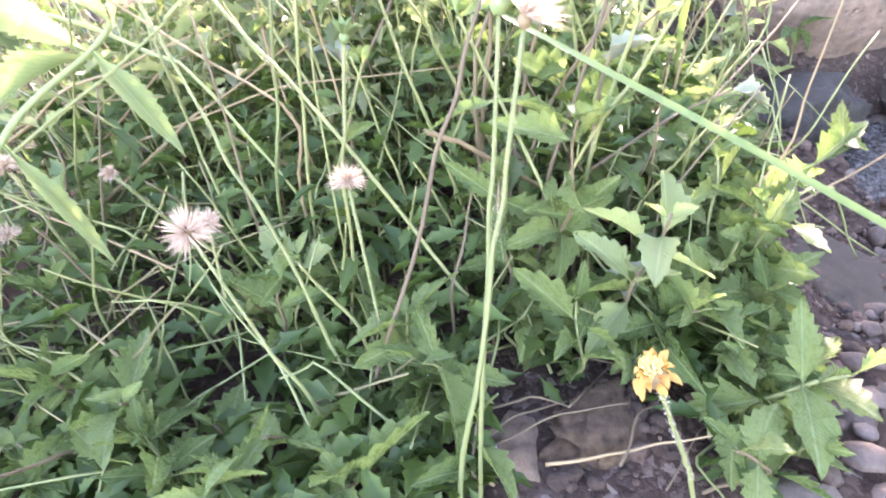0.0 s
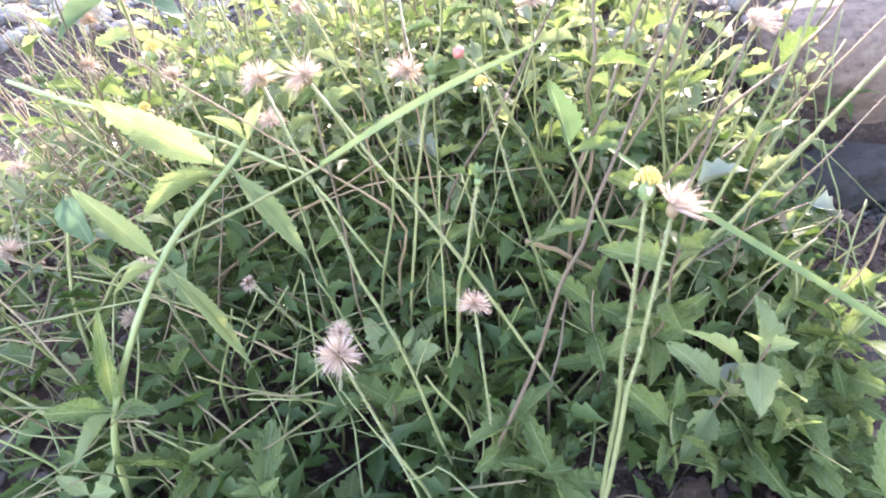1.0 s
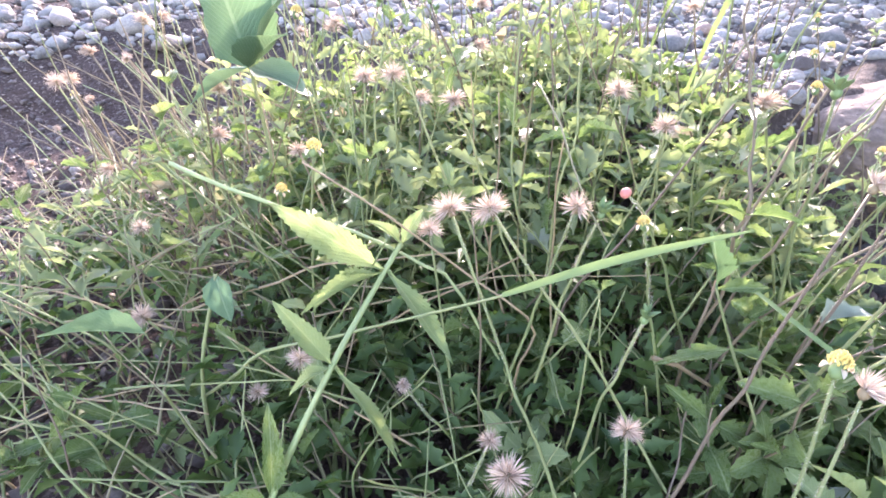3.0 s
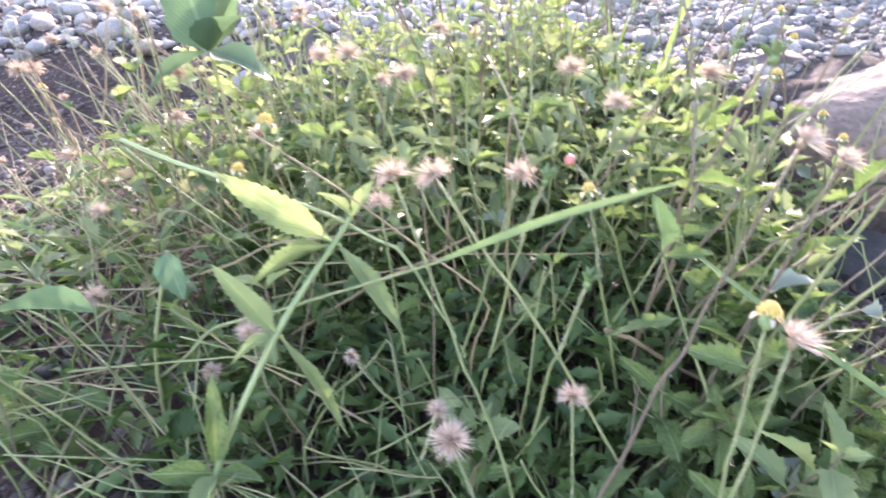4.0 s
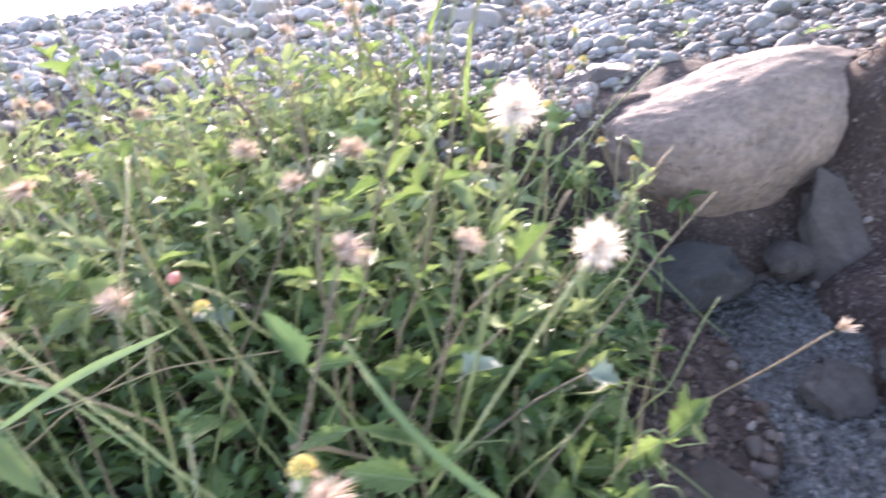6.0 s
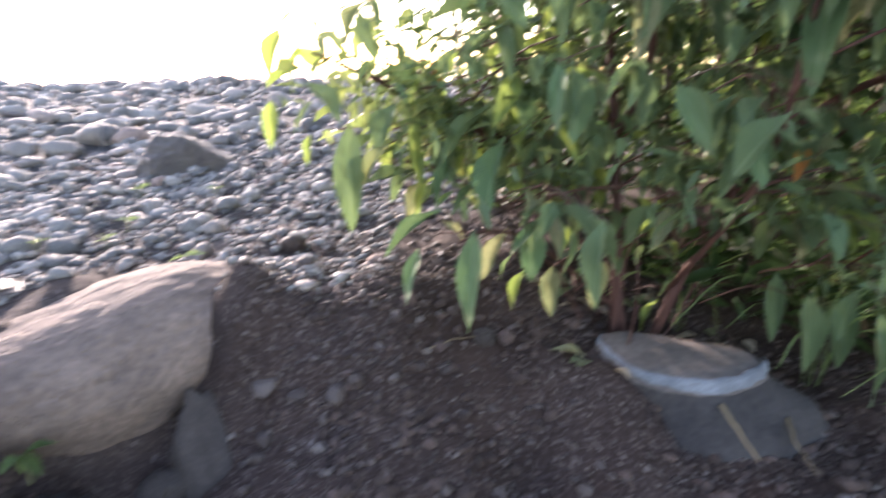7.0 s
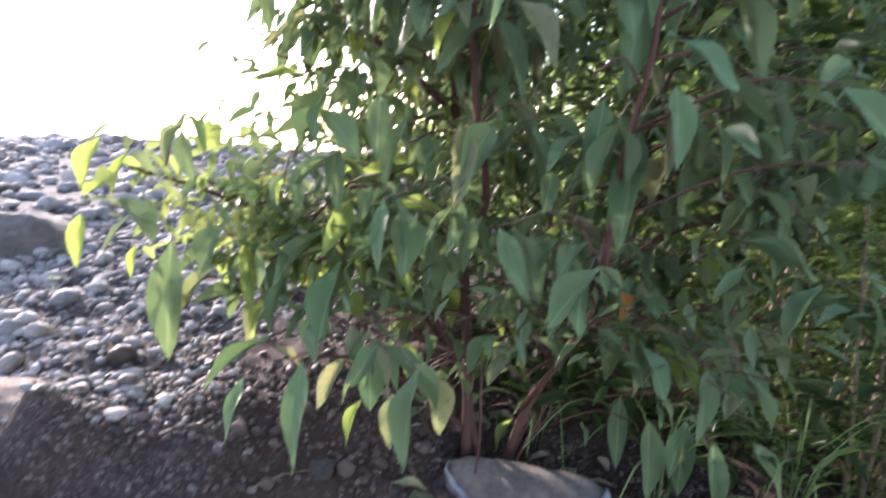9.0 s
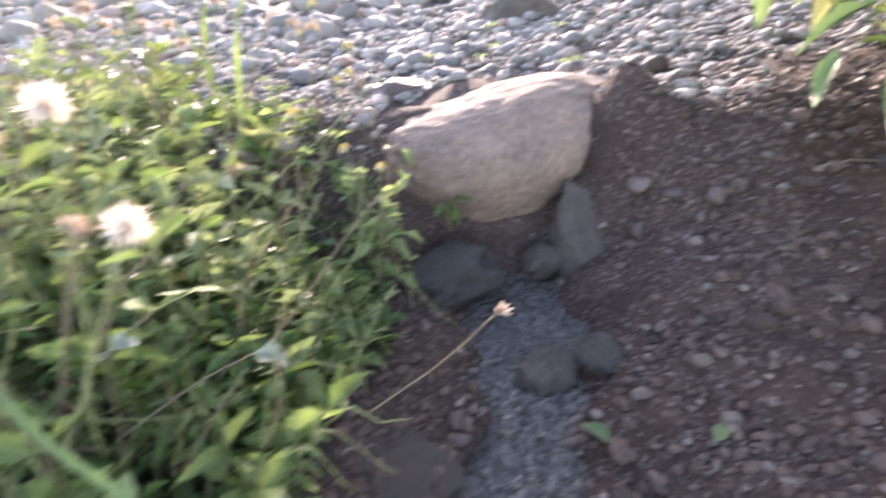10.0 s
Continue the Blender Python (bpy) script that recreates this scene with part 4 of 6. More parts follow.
def crook(points, amount):
    """The same line with a few small random kinks between its points."""
    p = [Vector(q) for q in points]
    out = [p[0]]
    for a, b in zip(p, p[1:]):
        size = amount * (b - a).length
        for s in (0.35, 0.7):
            out.append(a.lerp(b, s) + size * Vector((rng.uniform(-1, 1), rng.uniform(-1, 1), rng.uniform(-0.6, 0.6))))
        out.append(b)
    return out


WEED_SHAPE = dict(n=9, teeth=True, widest=0.38, tooth_size=0.42)
WEED_LEAVES = [toothed_mesh("toothed_leaf", rng, WEED, rng.uniform(0.1, 0.7), rng.uniform(-0.05, 0.5), rng.uniform(-0.7, 0.7), rng.uniform(0.12, 0.19), rng.uniform(0.22, 0.38), rng.uniform(0.36, 0.48)) for _ in range(11)]
LIME_LEAVES = [toothed_mesh("toothed_leaf", rng, WEED_LIME, rng.uniform(0.1, 0.6), rng.uniform(0.0, 0.4), rng.uniform(-0.5, 0.5), rng.uniform(0.12, 0.17), rng.uniform(0.22, 0.35)) for _ in range(4)]
DRY_LEAVES = [toothed_mesh("withered_leaf", rng, mm, 1.1, 0.6, tw, 0.2, 0.4, 0.4, 0.05, 0.06) for mm, tw in ((PALE, 0.9), (PALE, -1.0), (YELLOWED, 0.7))]
GREY_LEAF = plain_material("silvery_leaf_back", (0.2, 0.25, 0.17), (0.3, 0.34, 0.25), 60.0, 0.4, 0.6, 0.001, 0.2)
SILVER_LEAVES = [leaf_mesh("curled_leaf", rng, GREY_LEAF, fold=0.5, arch=0.3, twist=0.6, **WEED_SHAPE) for _ in range(2)]


def canopy(x, y):
    """The height of the weed mat over the ground."""
    top = 0.10 + 0.15 * float(step(0.16, 0.42, y)) + 0.05 * float(step(0.45, 0.68, y)) - 0.07 * float(step(0.72, 0.95, y))
    edge = float(step(0.31, 0.10, x + 0.3 * max(0, y - 0.5))) * float(step(-0.75, -0.25, x))
    return H(x, y) * (1 - edge) + top * edge + 0.012 * (1 - edge)


def stem_tops(x, y):
    """The height that the bare stems and seed heads of the mat reach at the least."""
    top = 0.10 + 0.15 * float(step(0.16, 0.42, y)) + 0.06 * float(step(0.45, 0.7, y))
    edge = float(step(0.36, 0.14, x - 0.3 * max(0, y - 0.42))) * float(step(-0.85, -0.3, x))
    return H(x, y) + max(0.02, top - H(x, y)) * edge


def outside_mat(x, y):
    """Beyond the ragged, rounded border of the weed mat."""
    ragged = 0.12 * float(wobble(x, y, 11, 3)) + 0.07 * float(wobble(x, y, 27, 5))
    return abs((x + 0.17) / 0.52) ** 3 + abs((y - 0.52) / 0.44) ** 3 > 1 + ragged + rng.gauss(0, 0.06)


def off_mud(x, y):
    """Keeps the plants' feet off the bare mud between the front of the mat and the stream."""
    return x - 0.65 * max(0.0, x - 0.15) * float(step(0.47, 0.37, y))


DEW_SPOTS = []


def weed_leaf(plant, p, d, ln, young=False, slim=1.0):
    mesh = rng.choice(LIME_LEAVES if young else WEED_LEAVES)
    if p.y > 0.36 and rng.random() < 0.03:
        mesh = rng.choice(DRY_LEAVES)
    if rng.random() < 0.004:
        mesh = rng.choice(SILVER_LEAVES)
    lf = leaf_part(mesh, plant, p, d, ln, ln * rng.uniform(0.34, 0.52) * slim, rng.uniform(-0.9, 0.9))
    if p.y < 0.5:
        for _ in range(rng.choice((0, 0, 1, 2, 3))):
            co = mesh.vertices[rng.randrange(15, len(mesh.vertices))].co
            DEW_SPOTS.append(tuple(lf.matrix_basis @ co))


def weed_plant(x, y, n_pairs, scale=1.0, lime=0.12, tall=0.0):
    z0 = H(x, y)
    top = max(canopy(x, y) * rng.choice((rng.uniform(0.5, 0.9), rng.uniform(0.85, 1.12))), z0 + 0.03) + tall
    a = rng.uniform(0, 6.28)
    lean = rng.uniform(0.15, 0.7) * (top - z0)
    tip = Vector((x + lean * math.cos(a), y + lean * math.sin(a), top))
    base = Vector((x, y, z0 - 0.005))
    mid = base.lerp(tip, 0.5) + Vector((rng.uniform(-0.02, 0.02), rng.uniform(-0.02, 0.02), rng.uniform(-0.01, 0.02)))
    line = crook([base, mid, tip], 0.06)
    plant = thing("weed_plant", "low green weed with coarsely toothed leaves in a dense mat", "weed", "weeds of the mat", base)
    stem_part(plant, line, 0.0012 * scale, 0.0007, rng.choice((STEM, STEM, STEM_DARK)), n=14, sides=5)
    pts = curve_points(line, 24)
    turn = rng.uniform(0, 3.14)
    young = rng.random() < lime
    for k in range(n_pairs):
        s = 0.3 + 0.7 * (k + 1) / n_pairs
        p = pts[min(23, int(23 * s))]
        turn += 1.57 + rng.uniform(-0.4, 0.4)
        ln = scale * rng.uniform(0.02, 0.042) * (1.0 if k < n_pairs - 1 else 0.6)
        for q in (0, math.pi):
            up = rng.uniform(-0.5, 1.1) + (0.7 if k == n_pairs - 1 else 0)
            weed_leaf(plant, p, Vector((math.cos(turn + q), math.sin(turn + q), up)), ln * rng.uniform(0.8, 1.15), young)
    return plant


count = 0
while count < 205:
    x = rng.uniform(-0.62, 0.31)
    y = 0.15 + 0.9 * rng.random() ** 1.6
    if x > 0.30 + 0.25 * max(0, y - 0.42) or x > float(stream_x(y)) - 0.095 or (0.0 < x < 0.105 and y < 0.225):
        continue
    if x < -0.27 and rng.random() < 0.8 or x > 0.1 and y > 0.58 and rng.random() < 0.6 or outside_mat(x, y):
        continue
    weed_plant(off_mud(x, y), y, rng.randint(4, 6), 1.0 if y < 0.55 else 1.15)
    count += 1
for _ in range(30):   # taller ones at the back of the mat
    x, y = rng.uniform(-0.35, 0.24), rng.uniform(0.55, 0.95)
    while outside_mat(x, y):
        x, y = rng.uniform(-0.35, 0.24), rng.uniform(0.55, 0.95)
    weed_plant(x, y, rng.randint(4, 6), 1.15, 0.25, rng.uniform(0.02, 0.09))
for _ in range(14):   # sprigs in front of the boulder
    y = rng.uniform(0.5, 0.78)
    weed_plant(rng.uniform(0.24, 0.34) + 0.12 * (y - 0.5), y, rng.randint(3, 4), 0.75, 0.75, rng.uniform(0.03, 0.10))
for _ in range(14):   # leaves hanging over the mud at the front edge
    y = rng.uniform(0.15, 0.28)
    weed_plant(off_mud(float(stream_x(y)) - rng.uniform(0.075, 0.12), y) - 0.01, y, 4, 1.0)
for x, y, k in ((0.004, 0.212, 5), (0.05, 0.23, 5), (0.108, 0.2, 4), (0.008, 0.168, 3), (0.098, 0.158, 3)):   # round the crumbling rock
    weed_plant(x, y, k, 0.95)
for _ in range(16):   # smaller ones along the water's edge and at the rock
    y = rng.uniform(0.36, 0.72)
    x = 0.26 + 0.28 * (y - 0.36) + rng.uniform(-0.05, 0.04)
    weed_plant(off_mud(x, y), y, 3, 0.8, 0.5)


def branched_weed(lines, label, material, pairs):
    """A weed of several long hairy stems that fan out of one foot, with narrow leaves in pairs at their joints."""
    plant = thing("branched_weed", label, "weed", "branched weeds", lines[0][0])
    first = 0.35   # the share of a stem at which its leaves begin
    for line in lines:
        path = crook(line, 0.05)
        stem_part(plant, path, 0.0013, 0.0007, material, n=20)
        pts = curve_points(path, 30)
        turn = rng.uniform(0, 3.14)
        for k in range(pairs):
            p = pts[int(29 * (first + (0.66 - first) * k / max(1, pairs - 1)))]
            turn += 1.57 + rng.uniform(-0.3, 0.3)
            for q in (0, math.pi):
                weed_leaf(plant, p, Vector((math.cos(turn + q), math.sin(turn + q), rng.uniform(0.0, 0.9))), rng.uniform(0.018, 0.032), False, 0.62)
    return plant


FAN_FOOT = (0.035, 0.335, H(0.035, 0.335) - 0.004)
branched_weed(
    [
        [FAN_FOOT, (0.032, 0.306, 0.222), (0.059, 0.332, 0.266), (0.092, 0.338, 0.345), (0.098, 0.34, 0.37)],
        [FAN_FOOT, (0.04, 0.31, 0.22), (0.040, 0.30, 0.29), (0.044, 0.335, 0.345), (0.042, 0.35, 0.39)],
        [FAN_FOOT, (0.065, 0.338, 0.20), (0.090, 0.335, 0.26), (0.115, 0.325, 0.33), (0.135, 0.32, 0.40)],
        [FAN_FOOT, (0.075, 0.33, 0.18), (0.11, 0.315, 0.24), (0.15, 0.30, 0.285), (0.165, 0.295, 0.31)],
    ],
    "branched weed with several purplish hairy stems and narrow leaves", STEM_DARK, 3)
FAN_FOOT = (-0.06, 0.40, H(-0.06, 0.40) - 0.004)
branched_weed(
    [
        [FAN_FOOT, (-0.065, 0.40, 0.22), (-0.075, 0.40, 0.31), (-0.072, 0.405, 0.42)],
        [FAN_FOOT, (-0.045, 0.405, 0.2), (-0.03, 0.405, 0.30), (-0.02, 0.41, 0.41)],
        [FAN_FOOT, (-0.085, 0.40, 0.2), (-0.12, 0.40, 0.27), (-0.145, 0.405, 0.35)],
    ],
    "branched weed with pale green upright stems and narrow leaves", STEM, 3)
FAN_FOOT = (0.09, 0.45, H(0.09, 0.45) - 0.004)
branched_weed(
    [
        [FAN_FOOT, (0.10, 0.445, 0.22), (0.12, 0.44, 0.31), (0.155, 0.43, 0.41)],
        [FAN_FOOT, (0.085, 0.445, 0.2), (0.075, 0.445, 0.30), (0.085, 0.44, 0.42)],
        [FAN_FOOT, (0.12, 0.44, 0.19), (0.17, 0.43, 0.26), (0.21, 0.42, 0.33)],
    ],
    "branched weed with pale green upright stems and narrow leaves", STEM, 3)
for x, y in ((-0.2, 0.46), (-0.34, 0.5), (0.02, 0.55), (-0.12, 0.6), (0.16, 0.56), (-0.26, 0.66)):
    foot = (x, y, H(x, y) - 0.004)
    fan = []
    for k in range(3):
        a = rng.uniform(0, 6.28)
        r = rng.uniform(0.02, 0.07)
        fan.append([foot, (x + 0.3 * r * math.cos(a), y + 0.3 * r * math.sin(a), 0.2), (x + r * math.cos(a), y + r * math.sin(a), canopy(x, y) + rng.uniform(0.06, 0.14))])
    branched_weed(fan, "branched weed with pale green upright stems and narrow leaves", rng.choice((STEM, STEM_DARK)), 3)

PLAIN_UNIT = ([(-0.02, 0, 0), (0.02, 0, 0), (-0.5, 0.35, 0.06), (0, 0.4, -0.02), (0.5, 0.35, 0.06), (-0.36, 0.7, 0.02), (0, 0.72, -0.05), (0.36, 0.7, 0.02), (0, 1, -0.12)],
              [(0, 3, 2), (0, 1, 3), (1, 4, 3), (2, 3, 6), (2, 6, 5), (3, 4, 7), (3, 7, 6), (5, 6, 8), (6, 7, 8)])


def toothed_unit():
    """A small toothed leaf of few faces."""
    verts, faces = [], []
    for s, wl, wr in ((0.0, 0.03, 0.03), (0.2, 0.1, 0.14), (0.4, 0.44, 0.36), (0.43, 0.27, 0.38), (0.52, 0.33, 0.5), (0.55, 0.36, 0.28), (0.66, 0.45, 0.33), (0.69, 0.24, 0.36), (0.8, 0.22, 0.18)):
        verts += [(-wl, s, 0.3 * wl), (0, s, -0.12 * s * s), (wr, s, 0.22 * wr)]
    for k in range(8):
        for a in (3 * k, 3 * k + 1):
            faces += [(a, a + 1, a + 4), (a, a + 4, a + 3)]
    verts.append((0, 1.0, -0.14))
    return verts, faces + [(24, 25, 27), (25, 26, 27)]


def leaf_cloud(rng, count, place, size, lean, ratio=0.5, unit=PLAIN_UNIT):
    """Many small leaf blades, as vertex and face arrays: place() gives the foot, size() the length."""
    shape, tri = np.array(unit[0]), np.array(unit[1])
    verts, faces = [], []
    for k in range(count):
        p = place()
        ln = size()
        a = rng.uniform(0, 6.28)
        m = np.array(aim(p, (math.cos(a), math.sin(a), rng.uniform(*lean)), rng.uniform(-0.7, 0.7)) @ Matrix.Diagonal((ln * ratio, ln, ln, 1)))
        verts.append(shape @ m[:3, :3].T + m[:3, 3])
        faces.append(tri + k * len(shape))
    return np.concatenate(verts), np.concatenate(faces)


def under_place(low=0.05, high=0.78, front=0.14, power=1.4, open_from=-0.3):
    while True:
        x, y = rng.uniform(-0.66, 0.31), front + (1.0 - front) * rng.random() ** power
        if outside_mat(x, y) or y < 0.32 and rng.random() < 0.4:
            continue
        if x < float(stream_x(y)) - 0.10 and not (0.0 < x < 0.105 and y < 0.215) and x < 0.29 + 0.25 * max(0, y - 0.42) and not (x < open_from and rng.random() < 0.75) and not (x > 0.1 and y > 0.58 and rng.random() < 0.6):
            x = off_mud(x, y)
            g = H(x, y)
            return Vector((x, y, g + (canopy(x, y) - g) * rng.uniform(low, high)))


TOOTHED = toothed_unit()
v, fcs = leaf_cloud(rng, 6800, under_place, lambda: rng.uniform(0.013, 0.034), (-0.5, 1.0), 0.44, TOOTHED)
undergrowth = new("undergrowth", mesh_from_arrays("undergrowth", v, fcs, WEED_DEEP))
tagged(undergrowth, "dense undergrowth of small weed leaves coloured dark for shade", "undergrowth", kind="stuff")
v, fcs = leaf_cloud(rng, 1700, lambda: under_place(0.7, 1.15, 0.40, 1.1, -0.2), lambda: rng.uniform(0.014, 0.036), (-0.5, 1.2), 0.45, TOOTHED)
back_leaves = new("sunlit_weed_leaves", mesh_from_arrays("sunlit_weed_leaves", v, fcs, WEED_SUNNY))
tagged(back_leaves, "small toothed leaves in sunlit colours over the back of the weeds", "leaves", kind="stuff")

# thin bare stems that criss-cross through the mat
bm = bmesh.new()
for _ in range(310):
    p = under_place()
    p.z = H(p.x, p.y) + 0.6 * (p.z - H(p.x, p.y))
    a = rng.uniform(0, 6.28)
    ln = rng.uniform(0.06, 0.16)
    d = Vector((math.cos(a), math.sin(a), rng.uniform(0.1, 1.1))).normalized() * ln
    e = p + d
    e.z = max(min(e.z, canopy(e.x, e.y) + 0.015), H(e.x, e.y) + 0.004)
    if e.x > float(stream_x(e.y)) - 0.06:
        continue
    tube(bm, curve_points(crook([p, p + d * 0.5 + Vector((rng.uniform(-0.02, 0.02), rng.uniform(-0.02, 0.02), rng.uniform(0.0, 0.02))), e], 0.025), 12), 0.0010, 0.0004, 5)
runners = part("weed_runners", bm, STEM)
tagged(runners, "tangle of thin pale green weed runners", "stems", kind="stuff")
bm = bmesh.new()
for _ in range(270):   # straw on the open side, most of it leaning over towards the mat's middle
    x, y = -0.8 + 0.62 * rng.random(), rng.uniform(0.2, 1.05)
    g = H(x, y)
    z = g + max(0.004, (canopy(x, y) - g) * rng.uniform(0.1, 0.9))
    a, ln = rng.choice((rng.uniform(-0.9, 0.3), rng.uniform(1.6, 2.8))), rng.uniform(0.08, 0.22)
    d = Vector((math.cos(a), math.sin(a), rng.uniform(-0.1, 0.9))).normalized() * ln
    p = Vector((x, y, z))
    q, e = p - d * 0.35, p + d * 0.65
    q.z, e.z = max(q.z, H(q.x, q.y) - 0.003), max(e.z, H(e.x, e.y) + 0.004)
    tube(bm, curve_points(crook([q, p + Vector((0, 0, rng.uniform(0.0, 0.015))), e], 0.02), 10), rng.uniform(0.0007, 0.0012), 0.0004, 5)
straw_tangle = part("straw_tangle", bm, STEM_PALE)
tagged(straw_tangle, "tangle of straw-coloured and pale green dead stems", "stems", kind="stuff")
# ---- seed heads and flowers ----
def bristles(bm, centre, axis_dir, count, length, spread, droop=0.0, width=0.0005):
    """Fine flat hairs round a head; spread is the half angle of the brush in degrees."""
    m = aim(centre, axis_dir)
    for _ in range(count):
        th = radians(spread) * math.sqrt(rng.random()) if spread < 120 else math.acos(1 - rng.random() * (1 - math.cos(radians(spread))))
        ph = rng.uniform(0, 6.28)
        d = Vector((math.sin(th) * math.cos(ph), math.cos(th), math.sin(th) * math.sin(ph)))
        ln = length * rng.uniform(0.6, 1.1)
        s = d.cross(Vector((rng.uniform(-1, 1), rng.uniform(-1, 1), rng.uniform(-1, 1)))).normalized() * width
        p0, p1, p2 = d * length * 0.12, d * ln * 0.6 + Vector((0, 0, -droop * ln * 0.3)), d * ln + Vector((0, 0, -droop * ln))
        a, b = bm.verts.new(m @ (p0 - s)), bm.verts.new(m @ (p0 + s))
        c, e = bm.verts.new(m @ (p1 - s)), bm.verts.new(m @ (p1 + s))
        t = bm.verts.new(m @ p2)
        bm.faces.new((a, b, e, c))
        bm.faces.new((c, e, t))


def knob(bm, centre, axis_dir, r, length, sides=10, rings=6):
    m = aim(centre, axis_dir)
    made = []
    for i in range(rings + 1):
        s = i / rings
        w = r * math.sin(math.pi * (0.12 + 0.8 * s)) ** 0.8
        made.append([bm.verts.new(m @ Vector((w * math.cos(6.2832 * k / sides), (s - 0.5) * length, w * math.sin(6.2832 * k / sides)))) for k in range(sides)])
    for u, v in zip(made, made[1:]):
        for k in range(sides):
            bm.faces.new((u[k], v[k], v[(k + 1) % sides], u[(k + 1) % sides]))
    bm.faces.new(made[0])
    bm.faces.new(made[-1][::-1])


LABELS = dict(
    tawny="dry tawny daisy seed head with spread bristles on a thin stalk",
    globe="round fluffy white seed head on a pale green stalk",
    closed="drooping half-closed tan seed head on a dark stalk",
    yellow="small faded daisy with a yellow centre and shrivelled petals",
    red="small closed reddish flower bud on a green stalk",
    green="small green daisy bud on a thin stalk",
    orange="withered orange daisy on a thin stalk",
)


def seed_head(style, head, foot, size=0.02, stem=STEM, straight=False, hairs=None):
    h, f0 = Vector(head), Vector(foot)
    d = f0 - h
    drop = h.z - H(f0.x, f0.y)
    end = f0 + d * min(5.0, max(0.0, (f0.z - H(f0.x, f0.y)) / max(0.012, -d.z)))
    end.z = H(end.x, end.y) - 0.004 if not straight else end.z
    top = thing("seed_head" if style in ("tawny", "globe", "closed") else "flower_head", LABELS[style], "seed head" if style in ("tawny", "globe", "closed") else "flower", "daisy heads over the weeds", end)
    up = -d.normalized()
    stem_part(top, [*crook([end, f0 + (end - f0) * 0.3 + Vector((0, 0, 0.004)), f0], 0.03), h - up * size * 0.12], 0.0012, 0.0008, stem, "stalk", 20)
    if h.y < 0.33:   # short fine hairs standing off the stalk
        bm = bmesh.new()
        for _ in range(230):
            p = f0.lerp(h, rng.uniform(-0.6, 0.95))
            d = Vector((rng.gauss(0, 1), rng.gauss(0, 1), rng.gauss(0, 0.4))).normalized()
            q = d.cross(up).normalized() * 0.00007
            bm.faces.new([bm.verts.new(v) for v in (p + d * 0.0007 - q, p + d * 0.0007 + q, p + d * rng.uniform(0.0016, 0.0027))])
        fuzz = part("hairs", bm, PAPPUS, top, "fine pale hairs")
        fuzz.matrix_parent_inverse = Matrix.Translation(-top.location)
    if style in ("tawny", "globe", "closed"):
        bm = bmesh.new()
        if style == "tawny":
            bristles(bm, h, up, 250, size * 0.56, 115, 0.0, 0.00021)
        elif style == "globe":
            bristles(bm, h, up, 330, size * 0.5, 150, 0.0, 0.00032)
        else:
            bristles(bm, h, up + Vector((0.35, -0.25, -0.1)), 130, size * 0.66, 80, 0.3, 0.00035)
        cup_bm = bmesh.new()
        knob(cup_bm, h - up * size * 0.06, up, size * 0.13, size * 0.3)
        cup = part("receptacle", cup_bm, STEM_DRY, top)
        cup.matrix_parent_inverse = Matrix.Translation(-top.location)
        part("pappus", bm, hairs or (PAPPUS if style == "globe" else PAPPUS_TAN), cup, "spread fine bristles")
    else:
        bm = bmesh.new()
        knob(bm, h - up * size * 0.2, up, size * (0.3 if style == "red" else 0.22), size * 0.5)
        cup = part("calyx", bm, RED_BUD if style == "red" else BUD if style != "orange" else STEM_DRY, top)
        cup.matrix_parent_inverse = Matrix.Translation(-top.location)
        if style == "green":
            m = aim(h, up)
            for k in range(7):
                a = 6.283 * k / 7 + rng.uniform(-0.3, 0.3)
                out = m.to_3x3() @ Vector((math.cos(a), rng.uniform(0.5, 1.4), math.sin(a)))
                leaf_part(BRACT, cup, h - up * size * 0.2 + out * size * 0.1, out, size * rng.uniform(0.6, 0.9), size * 0.3, 0.0, "bract")
        if style in ("yellow", "orange"):
            bm = bmesh.new()
            m = aim(h + up * size * 0.05, up)
            for k in range(46 if style == "yellow" else 22):
                r = math.sqrt((k + 0.5) / 46)
                a = 2.39996 * k
                c = m @ Vector((0.31 * size * r * math.cos(a), 0.30 * size * (1 - r * r), 0.31 * size * r * math.sin(a)))
                knob(bm, c, up + (c - h).normalized() * 0.5, size * 0.05, size * 0.16, 5, 2)
            part("disc", bm, YELLOW, cup, "yellow disc of tiny florets")
            for k in range(6 if style == "yellow" else 26):
                a = 6.283 * k / 5 + rng.uniform(-0.6, 0.6)
                side = m.to_3x3() @ Vector((math.cos(a), 0.1 if style == "orange" else -0.3, math.sin(a)))
                grow = rng.uniform(0.6, 1.35) if style == "orange" else 1.0
                if style == "orange":
                    side = (side + up * rng.uniform(-0.6, 1.0)).normalized()
                leaf_part(PETAL[0] if style == "yellow" else PETAL[1], cup, h + side * size * 0.2, side, size * 0.3 * grow, size * 0.17 * grow, rng.uniform(-1, 1) if style == "orange" else 0.0, "petal")
    return top


PETAL_ORANGE = plain_material("orange_petal", (0.52, 0.24, 0.05), (0.64, 0.36, 0.1), 100.0, 0.6, 0.3, 0.0005, 0.3)
BRACT = leaf_mesh("bract", rng, BUD, n=6, teeth=False, widest=0.35, tooth_size=0.0, fold=0.5, arch=-0.2, twist=0.0)
PETAL = [leaf_mesh("petal", rng, mm, n=6, teeth=False, widest=0.6, tooth_size=0.0, fold=0.5, arch=0.4, twist=0.4) for mm in (CREAM, PETAL_ORANGE)]

